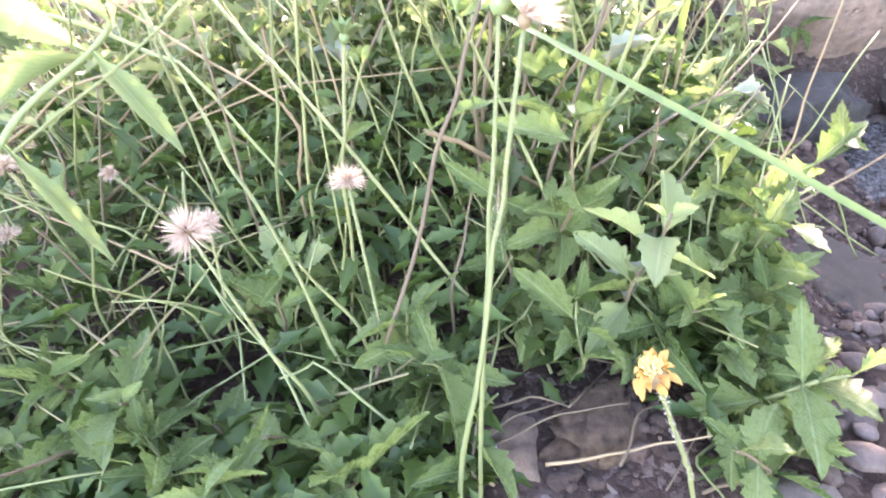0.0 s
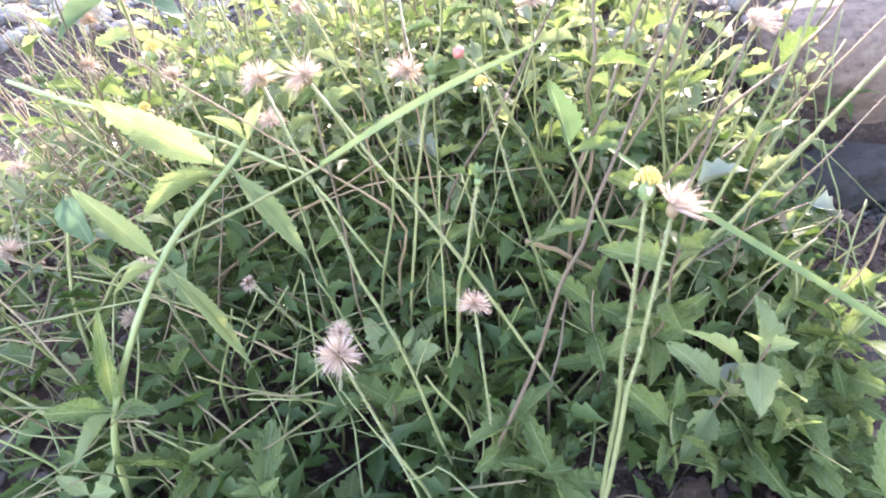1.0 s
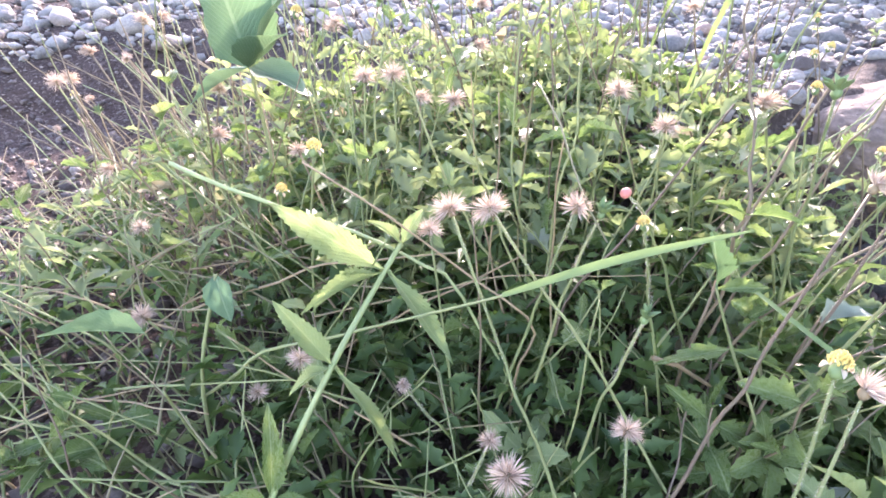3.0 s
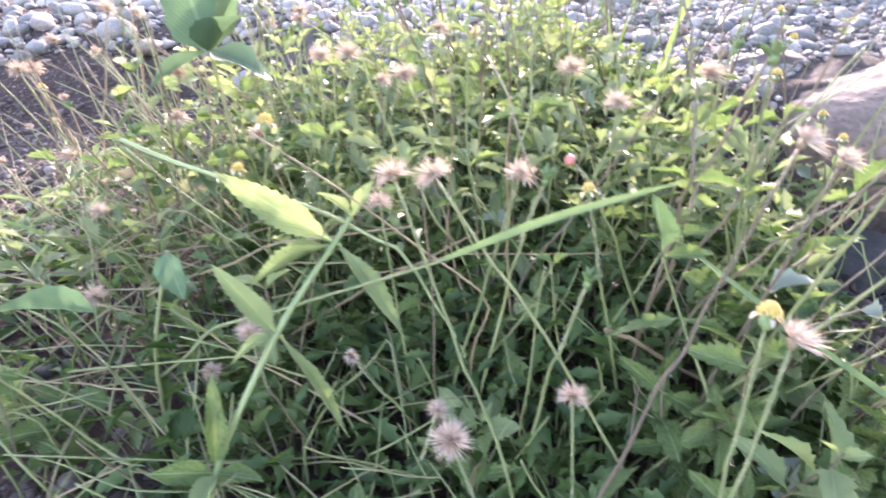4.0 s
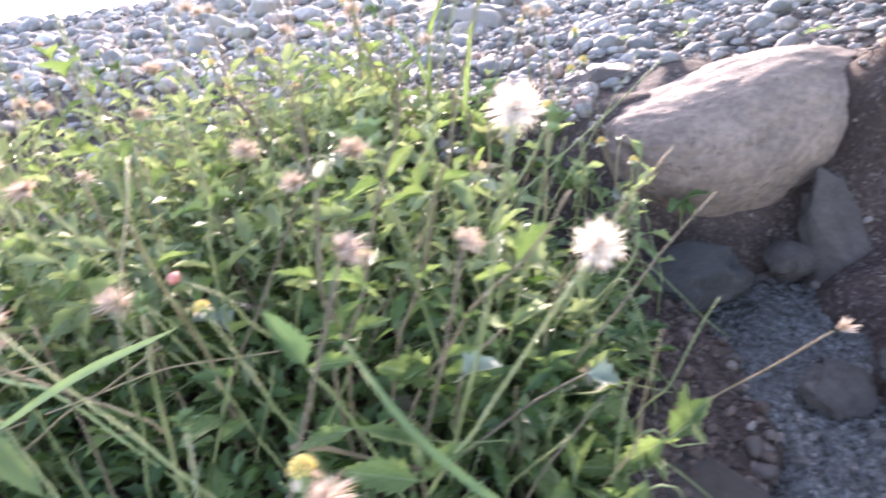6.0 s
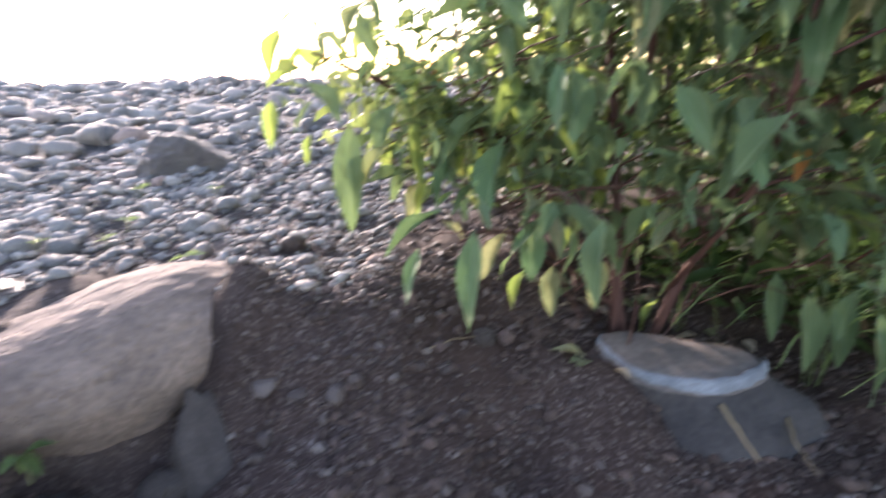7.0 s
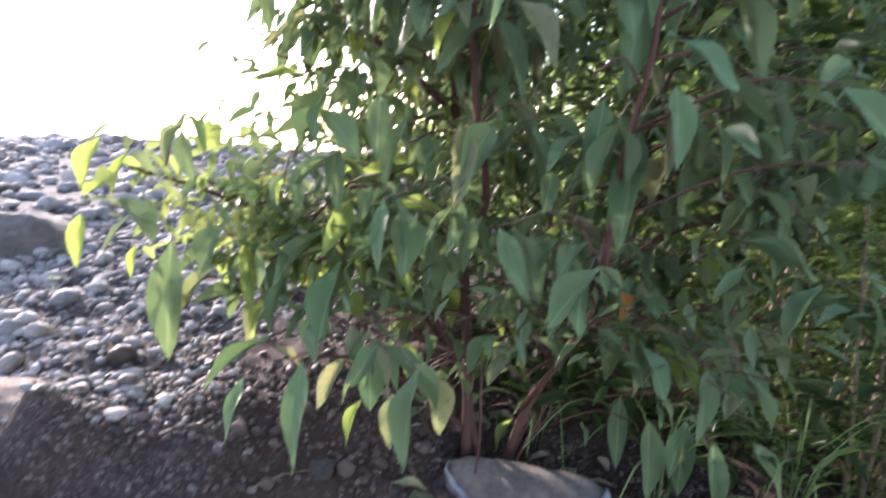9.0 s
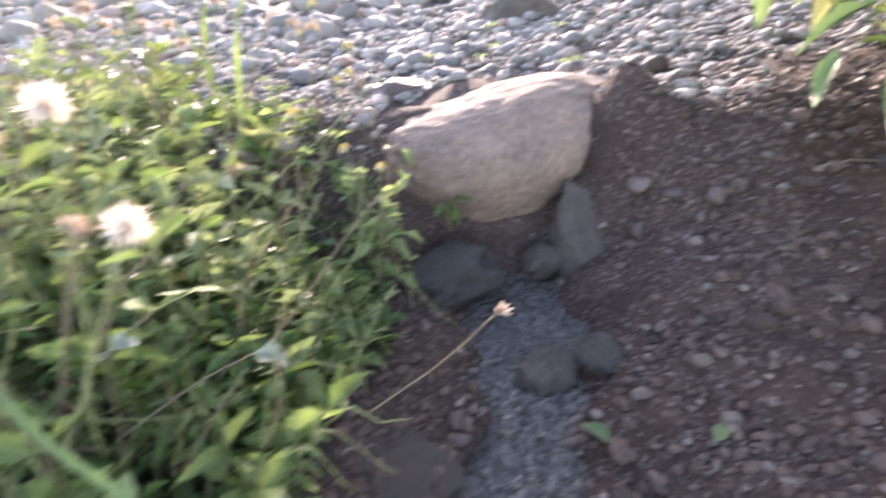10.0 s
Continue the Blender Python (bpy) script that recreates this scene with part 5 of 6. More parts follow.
seed_head("tawny", (-0.124, 0.290, 0.305), (-0.102, 0.269, 0.235), 0.021)
seed_head("tawny", (-0.103, 0.291, 0.303), (-0.074, 0.282, 0.254), 0.022)
seed_head("tawny", (-0.135, 0.330, 0.272), (-0.130, 0.325, 0.20), 0.017)
seed_head("tawny", (-0.055, 0.302, 0.296), (-0.064, 0.306, 0.262), 0.020)
seed_head("globe", (-0.103, 0.214, 0.194), (-0.089, 0.207, 0.146), 0.026, hairs=PAPPUS_TAN)
seed_head("tawny", (-0.108, 0.248, 0.181), (-0.115, 0.255, 0.15), 0.014)
seed_head("tawny", (-0.037, 0.236, 0.196), (-0.036, 0.222, 0.13), 0.018)
seed_head("yellow", (0.031, 0.200, 0.268), (0.022, 0.187, 0.213), 0.015)
seed_head("closed", (0.037, 0.190, 0.262), (0.026, 0.180, 0.218), 0.019)
seed_head("closed", (0.058, 0.245, 0.326), (0.030, 0.236, 0.263), 0.017, STEM_DARK)
seed_head("closed", (0.109, 0.283, 0.300), (0.096, 0.281, 0.258), 0.016, STEM_DARK)
seed_head("red", (-0.029, 0.306, 0.302), (-0.011, 0.314, 0.281), 0.011)
seed_head("green", (-0.042, 0.298, 0.294), (-0.050, 0.302, 0.268), 0.010)
seed_head("green", (-0.027, 0.258, 0.253), (-0.034, 0.261, 0.223), 0.010)
seed_head("yellow", (-0.018, 0.300, 0.285), (-0.010, 0.302, 0.25), 0.011)
seed_head("tawny", (-0.001, 0.415, 0.327), (-0.003, 0.425, 0.285), 0.021)
seed_head("tawny", (0.026, 0.393, 0.307), (0.028, 0.401, 0.270), 0.021)
seed_head("closed", (0.066, 0.354, 0.331), (0.080, 0.357, 0.290), 0.018)
seed_head("closed", (-0.116, 0.384, 0.334), (-0.103, 0.389, 0.301), 0.017)
seed_head("yellow", (-0.206, 0.377, 0.311), (-0.213, 0.382, 0.275), 0.015)
seed_head("yellow", (-0.241, 0.413, 0.268), (-0.247, 0.420, 0.240), 0.013)
seed_head("green", (-0.266, 0.457, 0.263), (-0.275, 0.462, 0.230), 0.013)
seed_head("tawny", (-0.217, 0.295, 0.208), (-0.218, 0.303, 0.172), 0.018)
seed_head("tawny", (-0.259, 0.324, 0.157), (-0.256, 0.330, 0.125), 0.016)
seed_head("closed", (-0.155, 0.273, 0.203), (-0.146, 0.283, 0.174), 0.009)
seed_head("tawny", (-0.176, 0.444, 0.338), (-0.181, 0.447, 0.285), 0.020)
seed_head("tawny", (-0.155, 0.429, 0.342), (-0.156, 0.435, 0.290), 0.019)
seed_head("orange", (0.058, 0.125, 0.166), (0.073, 0.132, 0.120), 0.016)
seed_head("globe", (0.149, 0.223, 0.319), (0.105, 0.245, 0.235), 0.0225)
seed_head("globe", (0.129, 0.246, 0.367), (0.118, 0.255, 0.31), 0.0225)
seed_head("tawny", (-0.34, 0.36, 0.20), (-0.325, 0.372, 0.16), 0.022)
seed_head("tawny", (-0.365, 0.44, 0.23), (-0.35, 0.45, 0.185), 0.018)
seed_head("closed", (-0.42, 0.52, 0.25), (-0.40, 0.53, 0.20), 0.018)
for _ in range(74):   # far ones over the back of the mat
    x, y = rng.uniform(-0.72, 0.34), rng.uniform(0.45, 0.98)
    if x > 0.1 and y < 0.55:
        continue
    z = stem_tops(x, y) + rng.uniform(0.02, 0.10)
    style = rng.choices(("tawny", "closed", "yellow", "green"), (5, 3, 3, 2))[0]
    seed_head(style, (x, y, z), (x + rng.uniform(-0.02, 0.02), y + rng.uniform(-0.01, 0.02), z - 0.05), rng.uniform(0.013, 0.021) * (0.8 if style in ("yellow", "green") else 1), rng.choice((STEM, STEM_DRY, STEM_DARK)))


# tall bare stems standing out of the mat
def bare_stem(points, r=0.0012, material=STEM, label="thin bare upright weed stem", name="dead_weed"):
    s = thing(name, label, "weed", "bare stems in the weeds", Vector(points[0]))
    stem_part(s, crook(points, 0.022), r, r * 0.45, material, n=18)
    return s


for _ in range(215):
    x, y = rng.uniform(-0.5, 0.22), rng.uniform(0.26, 0.9)
    z0 = H(x, y)
    top = stem_tops(x, y) + rng.uniform(0.0, 0.12) * float(step(0.2, 0.34, y))
    lx = min(rng.gauss(0.0, 0.06) + 0.25 * (x + 0.05), float(stream_x(y)) - 0.12 - x)
    bare_stem([(x, y, z0 - 0.004), (x + lx * rng.uniform(-0.3, 0.9), y + rng.uniform(-0.03, 0.03), z0 + (top - z0) * rng.uniform(0.4, 0.6)), (x + lx, y + rng.uniform(-0.02, 0.02), top)], rng.uniform(0.0008, 0.0014), rng.choice((STEM, STEM, STEM, STEM_DARK, STEM_DRY)))
for _ in range(46):   # curved ones through the front of the mat
    x, y = rng.uniform(-0.3, 0.14), rng.uniform(0.2, 0.34)
    if 0.0 < x < 0.105 and y < 0.225:
        continue
    z0 = H(x, y)
    top = canopy(x, y) + rng.uniform(-0.02, 0.05)
    a = rng.uniform(0, 6.28)
    r = rng.uniform(0.02, 0.07)
    bare_stem([(x, y, z0 - 0.004), (x + 0.2 * r * math.cos(a), y + 0.2 * r * math.sin(a), z0 + 0.55 * (top - z0)), (x + r * math.cos(a), y + r * math.sin(a), top)], rng.uniform(0.0009, 0.0014), rng.choice((STEM, STEM, LIME_STEM, STEM_DARK, STEM_PALE)), "curved green weed stem rising through the leaves")
for _ in range(90):   # dry ones lying across each other on the open side of the mat
    x, y = -0.75 + 0.6 * rng.random(), rng.uniform(0.22, 0.95)
    z = max(H(x, y) + 0.004, canopy(x, y) * 0.75)
    a, ln = rng.choice((rng.uniform(1.9, 2.9), rng.uniform(-0.4, 0.4))), rng.uniform(0.09, 0.2)
    d = Vector((math.cos(a), math.sin(a), rng.uniform(0.05, 0.6))).normalized() * ln
    p = Vector((x, y, z))
    q = p - d * 0.3
    q.z = max(q.z, H(q.x, q.y) - 0.003)
    bare_stem([q, p + d * 0.4 + Vector((rng.uniform(-0.01, 0.01), 0, rng.uniform(0.0, 0.02))), p + d], rng.uniform(0.0008, 0.0013), rng.choice((STEM_DRY, STEM_DRY, STEM)), "straw-coloured dry weed stem lying across others")
bare_stem([(0.0, 0.298, 0.19), (0.02, 0.302, 0.178), (0.11, 0.322, 0.10), (0.194, 0.338, 0.035), (0.22, 0.342, 0.03)], 0.0017, STEM_DRY, "long brown woody stem leaning through the weeds")
bare_stem([(0.20, 0.36, 0.05), (0.238, 0.345, 0.085), (0.262, 0.35, 0.055), (0.29, 0.358, 0.042)], 0.0016, STEM, "arched bare stem over the water's edge")
stalk_over_stream = bare_stem([(0.22, 0.36, 0.045), (0.255, 0.366, 0.055), (0.315, 0.375, 0.075), (0.363, 0.334, 0.150)], 0.0014, STEM_DRY, "thin dry stalk with a frayed tip leaning over the stream")
bm = bmesh.new()
bristles(bm, Vector((0.365, 0.331, 0.153)), Vector((0.4, -0.4, 0.7)), 26, 0.013, 50, 0.0, 0.0011)
frayed = part("frayed_tip", bm, PAPPUS_TAN, stalk_over_stream, "frayed tan tip")
frayed.matrix_parent_inverse = Matrix.Translation(-stalk_over_stream.location)


# ---- grass blades ----
def ribbon(bm, points, widths, fold=0.3):
    """A grass blade: a ribbon folded along its middle."""
    made = []
    for i, p in enumerate(points):
        d = (points[min(i + 1, len(points) - 1)] - points[max(i - 1, 0)]).normalized()
        side = d.cross(Vector((0.15, -0.5, 0.85))).normalized()
        up = side.cross(d)
        w = widths[i] / 2
        made.append([bm.verts.new(p - side * w + up * w * fold), bm.verts.new(p), bm.verts.new(p + side * w + up * w * fold)])
    for u, v in zip(made, made[1:]):
        for k in (0, 1):
            bm.faces.new((u[k], u[k + 1], v[k + 1], v[k]))


def grass_blade(points, width, label="long green grass blade leaning across the weeds", taper=0.15, n=22):
    bm = bmesh.new()
    pts = curve_points(points, n)
    ribbon(bm, pts, [width * (taper + (1 - taper) * math.sin(math.pi * min(1, 0.12 + 0.9 * i / (n - 1))) ** 0.7) for i in range(n)])
    plant = thing("grass_plant", label, "grass", "grass plants in the weeds", pts[0])
    ob = part("blade", bm, GRASS, plant)
    ob.matrix_parent_inverse = Matrix.Translation(-plant.location)
    return plant


grass_stalk = bare_stem([(-0.33, 0.35, 0.12), (-0.25, 0.318, 0.195), (-0.173, 0.29, 0.232), (-0.085, 0.258, 0.275)], 0.0014, STEM, "long straight grass stalk crossing the weeds", "grass_stalk")
grass_blade([(-0.10, 0.263, 0.268), (-0.05, 0.245, 0.296), (-0.002, 0.227, 0.318)], 0.0048)
grass_blade([(0.035, 0.325, 0.248), (0.072, 0.240, 0.230), (0.13, 0.184, 0.195), (0.22, 0.10, 0.135), (0.27, 0.06, 0.09)], 0.0042)
for _ in range(26):
    x, y = rng.uniform(-0.55, 0.2), rng.uniform(0.42, 0.9)
    z = H(x, y)
    a, ln = rng.uniform(0, 6.28), rng.uniform(0.12, 0.22)
    grass_blade([(x, y, z), (x + 0.25 * ln * math.cos(a), y + 0.25 * ln * math.sin(a), z + 0.65 * ln), (x + 0.7 * ln * math.cos(a), y + 0.7 * ln * math.sin(a), z + 0.95 * ln)], rng.uniform(0.004, 0.007), "upright green grass blade among the weeds", n=10)

# ---- tall sprig with lime-green serrated leaves ----
sprig = thing("serrated_sprig", "upright sprig with long serrated yellow-green leaves in pairs", "weed", place=(-0.25, 0.22, H(-0.25, 0.22)))
stem_part(sprig, [(-0.25, 0.22, 0.02), (-0.243, 0.226, 0.10), (-0.23, 0.234, 0.16), (-0.191, 0.264, 0.228), (-0.163, 0.319, 0.252), (-0.153, 0.333, 0.262)], 0.0021, 0.0016, LIME_STEM, n=30, sides=8)
SAW = [toothed_mesh("serrated_leaf", rng, mm, fo, ar, tw, 0.06, 0.19, 0.45, 0.07, 0.02) for mm, fo, ar, tw in ((WEED_LIME, 0.25, 0.16, 0.25), (WEED_LIME, 0.5, 0.25, -0.4), (WEED, 0.35, 0.2, 0.4))]


def facing(base, tip, face):
    """A turn that lays +y from base to tip with +z towards face."""
    y = (Vector(tip) - Vector(base)).normalized()
    x = y.cross(Vector(face)).normalized()
    return Matrix.Translation(base) @ Matrix((x, y, x.cross(y))).transposed().to_4x4()


def sprig_leaf(base, tip, width, k, face=(0.15, -0.5, 0.8)):
    b, t = Vector(base), Vector(tip)
    ln = (t - b).length
    ob = new("leaf", SAW[k])
    ob.parent = sprig
    ob.matrix_parent_inverse = Matrix.Translation(-sprig.location)
    ob.matrix_basis = facing(b, t, face) @ Matrix.Diagonal((width, ln * 1.06, ln, 1))
    tagged(ob, "long serrated yellow-green leaf")


sprig_leaf((-0.163, 0.319, 0.252), (-0.217, 0.310, 0.301), 0.0205, 0, (0.45, -0.75, 0.1))
sprig_leaf((-0.162, 0.319, 0.252), (-0.124, 0.287, 0.208), 0.0155, 0, (0.3, -0.6, 0.55))
sprig_leaf((-0.164, 0.319, 0.251), (-0.212, 0.300, 0.247), 0.012, 1, (0.1, -0.2, 0.9))
sprig_leaf((-0.191, 0.264, 0.228), (-0.207, 0.252, 0.275), 0.0125, 0, (0.5, -0.7, 0.2))
sprig_leaf((-0.190, 0.264, 0.227), (-0.155, 0.243, 0.172), 0.0105, 0, (0.35, -0.5, 0.6))
sprig_leaf((-0.192, 0.264, 0.227), (-0.212, 0.25, 0.226), 0.010, 1, (0.1, -0.2, 0.9))
N3 = (-0.23, 0.234, 0.16)
sprig_leaf(N3, (-0.222, 0.245, 0.212), 0.011, 2, (0.4, -0.7, 0.3))
sprig_leaf(N3, (-0.255, 0.224, 0.175), 0.013, 2)
sprig_leaf(N3, (-0.205, 0.222, 0.168), 0.013, 2)
sprig_leaf(N3, (-0.234, 0.203, 0.165), 0.012, 1)
sprig_leaf((-0.153, 0.333, 0.262), (-0.140, 0.335, 0.283), 0.011, 0)
sprig_leaf((-0.153, 0.333, 0.262), (-0.168, 0.33, 0.281), 0.010, 1)
bare_stem([(-0.300, 0.381, 0.304), (-0.235, 0.356, 0.284), (-0.17, 0.338, 0.263), (-0.125, 0.335, 0.235), (-0.09, 0.337, 0.16), (-0.07, 0.34, H(-0.07, 0.34))], 0.0016, LIME_STEM, "thick pale green stem bent across the weeds")
bare_stem([(-0.072, 0.42, H(-0.072, 0.42)), (-0.068, 0.41, 0.2), (-0.063, 0.40, 0.335), (-0.061, 0.392, 0.340), (-0.046, 0.274, 0.289)], 0.0011, STEM_PALE, "broken pale straw bent over at its top")
bare_stem([(0.20, 0.40, H(0.20, 0.40)), (0.225, 0.43, 0.13), (0.247, 0.413, 0.178), (0.253, 0.384, 0.137), (0.256, 0.372, 0.07)], 0.0012, STEM, "arched bare stem at the edge of the weeds")
bare_stem([(0.235, 0.47, H(0.235, 0.47)), (0.225, 0.44, 0.16), (0.211, 0.422, 0.209), (0.186, 0.333, 0.322)], 0.0013, STEM, "long hairy green stem leaning towards the boulder")
bare_stem([(0.15, 0.40, H(0.15, 0.40)), (0.17, 0.385, 0.18), (0.197, 0.354, 0.263)], 0.0011, STEM_DARK)
seed_head("green", (0.172, 0.333, 0.334), (0.165, 0.345, 0.29), 0.014)
seed_head("green", (0.078, 0.313, 0.350), (0.082, 0.318, 0.31), 0.013)
DARK_LEAF = toothed_mesh("toothed_leaf", rng, TEAL, 0.3, 0.1, 0.2, 0.13, 0.2)
front_weed = thing("weed_plant", "green weed with broad dew-wet toothed leaves and two silvery ones", "weed", "weeds of the mat", (0.07, 0.28, H(0.07, 0.28)))
stem_part(front_weed, [(0.07, 0.28, 0.04), (0.063, 0.265, 0.135), (0.04, 0.285, 0.205), (0.024, 0.288, 0.247)], 0.0013, 0.0008, STEM, n=14)
stem_part(front_weed, [(0.07, 0.28, 0.06), (0.09, 0.30, 0.15), (0.10, 0.30, 0.21), (0.13, 0.31, 0.23)], 0.0013, 0.0008, STEM_DARK, n=14)
stem_part(front_weed, [(0.09, 0.30, 0.15), (0.14, 0.31, 0.17), (0.178, 0.314, 0.18)], 0.001, 0.0007, STEM_DARK, n=10)
for base, tip, width, mesh in (
    ((0.063, 0.262, 0.136), (0.083, 0.249, 0.171), 0.022, WEED_LEAVES[2]), ((0.063, 0.262, 0.136), (0.035, 0.243, 0.15), 0.018, WEED_LEAVES[4]),
    ((0.024, 0.288, 0.247), (0.015, 0.282, 0.287), 0.013, DARK_LEAF), ((0.024, 0.288, 0.247), (0.05, 0.28, 0.252), 0.011, WEED_LEAVES[5]),
    ((0.04, 0.285, 0.205), (-0.005, 0.285, 0.2), 0.014, WEED_LEAVES[6]), ((0.04, 0.285, 0.205), (0.075, 0.27, 0.195), 0.014, WEED_LEAVES[3]),
    ((0.10, 0.30, 0.21), (0.115, 0.285, 0.228), 0.015, SILVER_LEAVES[0]), ((0.178, 0.314, 0.18), (0.20, 0.305, 0.172), 0.015, SILVER_LEAVES[1]),
    ((0.13, 0.31, 0.23), (0.155, 0.305, 0.245), 0.012, WEED_LEAVES[7]), ((0.13, 0.31, 0.23), (0.12, 0.29, 0.25), 0.012, LIME_LEAVES[0])):
    ob = new("leaf", mesh)
    ob.parent = front_weed
    ob.matrix_parent_inverse = Matrix.Translation(-front_weed.location)
    ln = (Vector(tip) - Vector(base)).length
    ob.matrix_basis = facing(base, tip, (0.1, -0.5, 0.8)) @ Matrix.Diagonal((width, ln, ln, 1))

# broad leaf beside the sprig and the tall leafy weed behind
BROAD = [leaf_mesh("broad_leaf", rng, WEED_DULL, n=14, teeth=True, widest=0.3, tooth_size=0.10, fold=0.25, arch=0.15, twist=0.1) for _ in range(2)]
broad = thing("broad_leaf_weed", "weed with one broad heart-shaped dull green leaf", "weed", place=(-0.31, 0.33, H(-0.31, 0.33)))
stem_part(broad, [(-0.31, 0.33, 0.05), (-0.30, 0.335, 0.16), (-0.275, 0.345, 0.24)], 0.0018, 0.0012, STEM)
leaf_part(BROAD[0], broad, (-0.33, 0.34, 0.20), (-0.85, -0.3, 0.45), 0.060, 0.042, 0.9)
leaf_part(BROAD[1], broad, (-0.275, 0.345, 0.24), (0.1, -0.3, -0.9), 0.035, 0.018, 0.4)
tall = thing("tall_leafy_weed", "taller weed with large soft green leaves near its top", "weed", place=(-0.27, 0.52, H(-0.27, 0.52)))
stem_part(tall, [(-0.27, 0.52, 0.08), (-0.272, 0.515, 0.24), (-0.275, 0.51, 0.36)], 0.0022, 0.0014, STEM)
for d, ln, wd in (((-0.05, -0.15, 0.9), 0.075, 0.046), ((0.5, 0.1, 0.9), 0.065, 0.04), ((-0.9, -0.2, -0.3), 0.05, 0.03), ((0.8, -0.2, -0.25), 0.045, 0.026), ((0.5, -0.4, 0.5), 0.05, 0.03)):
    leaf_part(rng.choice(BROAD), tall, (-0.275, 0.51, 0.335), d, ln * 1.25, wd * 1.25, rng.uniform(-0.3, 0.3))

# plantlet on the boulder's foot, sprig lying on the boulder
plantlet = thing("plantlet", "tiny bluish-green seedling at the foot of the boulder", "weed", place=(0.434, 0.650, 0.085))
stem_part(plantlet, [(0.436, 0.655, 0.07), (0.434, 0.652, 0.112)], 0.0012, 0.0008, STEM)
for d, ln in (((0.6, -0.4, 0.5), 0.036), ((-0.7, -0.3, 0.1), 0.028), ((0.3, -0.6, -0.5), 0.03), ((-0.4, -0.6, -0.7), 0.018), ((0.7, -0.2, -0.2), 0.016)):
    leaf_part(WEED_LEAVES[1], plantlet, (0.434, 0.651, 0.110), d, ln, ln * 0.6, 0.2)
curl = thing("curled_weed", "small wilted weed with dry curled stem by the boulder", "weed", place=(0.352, 0.66, H(0.352, 0.66)))
stem_part(curl, [(0.352, 0.66, H(0.352, 0.66) - 0.004), (0.358, 0.672, 0.15), (0.372, 0.688, 0.19), (0.386, 0.694, 0.186), (0.392, 0.692, 0.165)], 0.0013, 0.0007, STEM_DRY, n=16)
leaf_part(LIME_LEAVES[1], curl, (0.386, 0.694, 0.186), (0.3, -0.5, -0.6), 0.028, 0.013, 0.4)
leaf_part(LIME_LEAVES[2], curl, (0.372, 0.688, 0.19), (-0.5, -0.5, 0.4), 0.02, 0.010, 0.2)
moss = thing("leaf_sprig", "small wilted lime sprig lying on top of the boulder", "weed", place=(0.67, 0.745, 0.262))
leaf_part(LIME_LEAVES[0], moss, (0.655, 0.745, 0.264), (1, -0.1, 0.05), 0.035, 0.014, 0.2)
leaf_part(LIME_LEAVES[1], moss, (0.66, 0.74, 0.263), (-0.8, 0.1, 0.1), 0.02, 0.010, 0.1)

for x, y, ln in ((0.632, 1.02, 0.02), (0.541, 1.043, 0.018), (0.912, 1.221, 0.02), (0.798, 1.358, 0.024), (0.694, 1.109, 0.022)):
    s = thing("seedling", "tiny lime-green seedling sprouting between the beach pebbles", "weed", "seedlings on the beach", (x, y, H(x, y)))
    z = H(x, y) + 0.012
    stem_part(s, [(x, y, z - 0.014), (x + 0.002, y, z + 0.01)], 0.001, 0.0007, STEM, n=5, sides=5)
    for k in range(4):
        a = 1.6 * k + rng.uniform(-0.3, 0.3)
        leaf_part(rng.choice(LIME_LEAVES), s, (x + 0.002, y, z + 0.009), (math.cos(a), math.sin(a), rng.uniform(0.1, 0.8)), ln, ln * 0.5, 0.2)

# ---- bushes and grasses beyond the shrub ----
def bush(x, y, r, h, leaves, size, label, ratio=0.38, material=BUSH):
    z = H(x, y)
    b = thing("bush", label, "bush", "bushes beyond the shrub", (x, y, z))

    def place():
        while True:
            p = Vector((rng.uniform(-1, 1), rng.uniform(-1, 1), rng.uniform(-1, 1)))
            if p.length < 1 and rng.random() < 0.35 + 0.65 * p.length:
                lump = 1 + 0.25 * math.sin(5 * p.x + 3 * p.z + x * 9) * math.cos(4 * p.y + y * 5)
                zz = 0.5 + 0.5 * p.z * lump
                wide = r * lump * (1.25 if p.z < 0 else 1.0)
                return Vector((x + p.x * wide, y + p.y * wide, z + h * max(0.01, zz * (zz if zz < 0.5 else 1) * (2 if zz < 0.5 else 1))))

    v, fc = leaf_cloud(rng, leaves, place, lambda: size * rng.uniform(0.6, 1.25), (-0.7, 0.7), ratio)
    ob = new("foliage", mesh_from_arrays("foliage", v - np.array((x, y, z)), fc, material))
    ob.parent = b
    tagged(ob, kind="stuff")
    for _ in range(7):
        a = rng.uniform(0, 6.28)
        q = Vector((x + 0.7 * r * math.cos(a), y + 0.7 * r * math.sin(a), z + h * rng.uniform(0.6, 0.95)))
        stem_part(b, [(x + 0.15 * r * math.cos(a), y + 0.15 * r * math.sin(a), z - 0.01), (x + 0.4 * r * math.cos(a), y + 0.4 * r * math.sin(a), z + 0.4 * h), q], 0.006, 0.002, STEM_DARK, n=8)
    return b




def shrub_place():
    while True:
        p = CROWN + Vector((rng.uniform(-0.42, 0.42), rng.uniform(-0.5, 0.5), rng.uniform(-0.55, 0.62)))
        if in_crown(p, 0.95) and p.z > 0.36 and (p - Vector((0.5, -0.08, 0.62))).length > 0.6 and (p.x + 0.6 * p.y > 1.12 or p.z < 0.6 and rng.random() < 0.3):
            return p


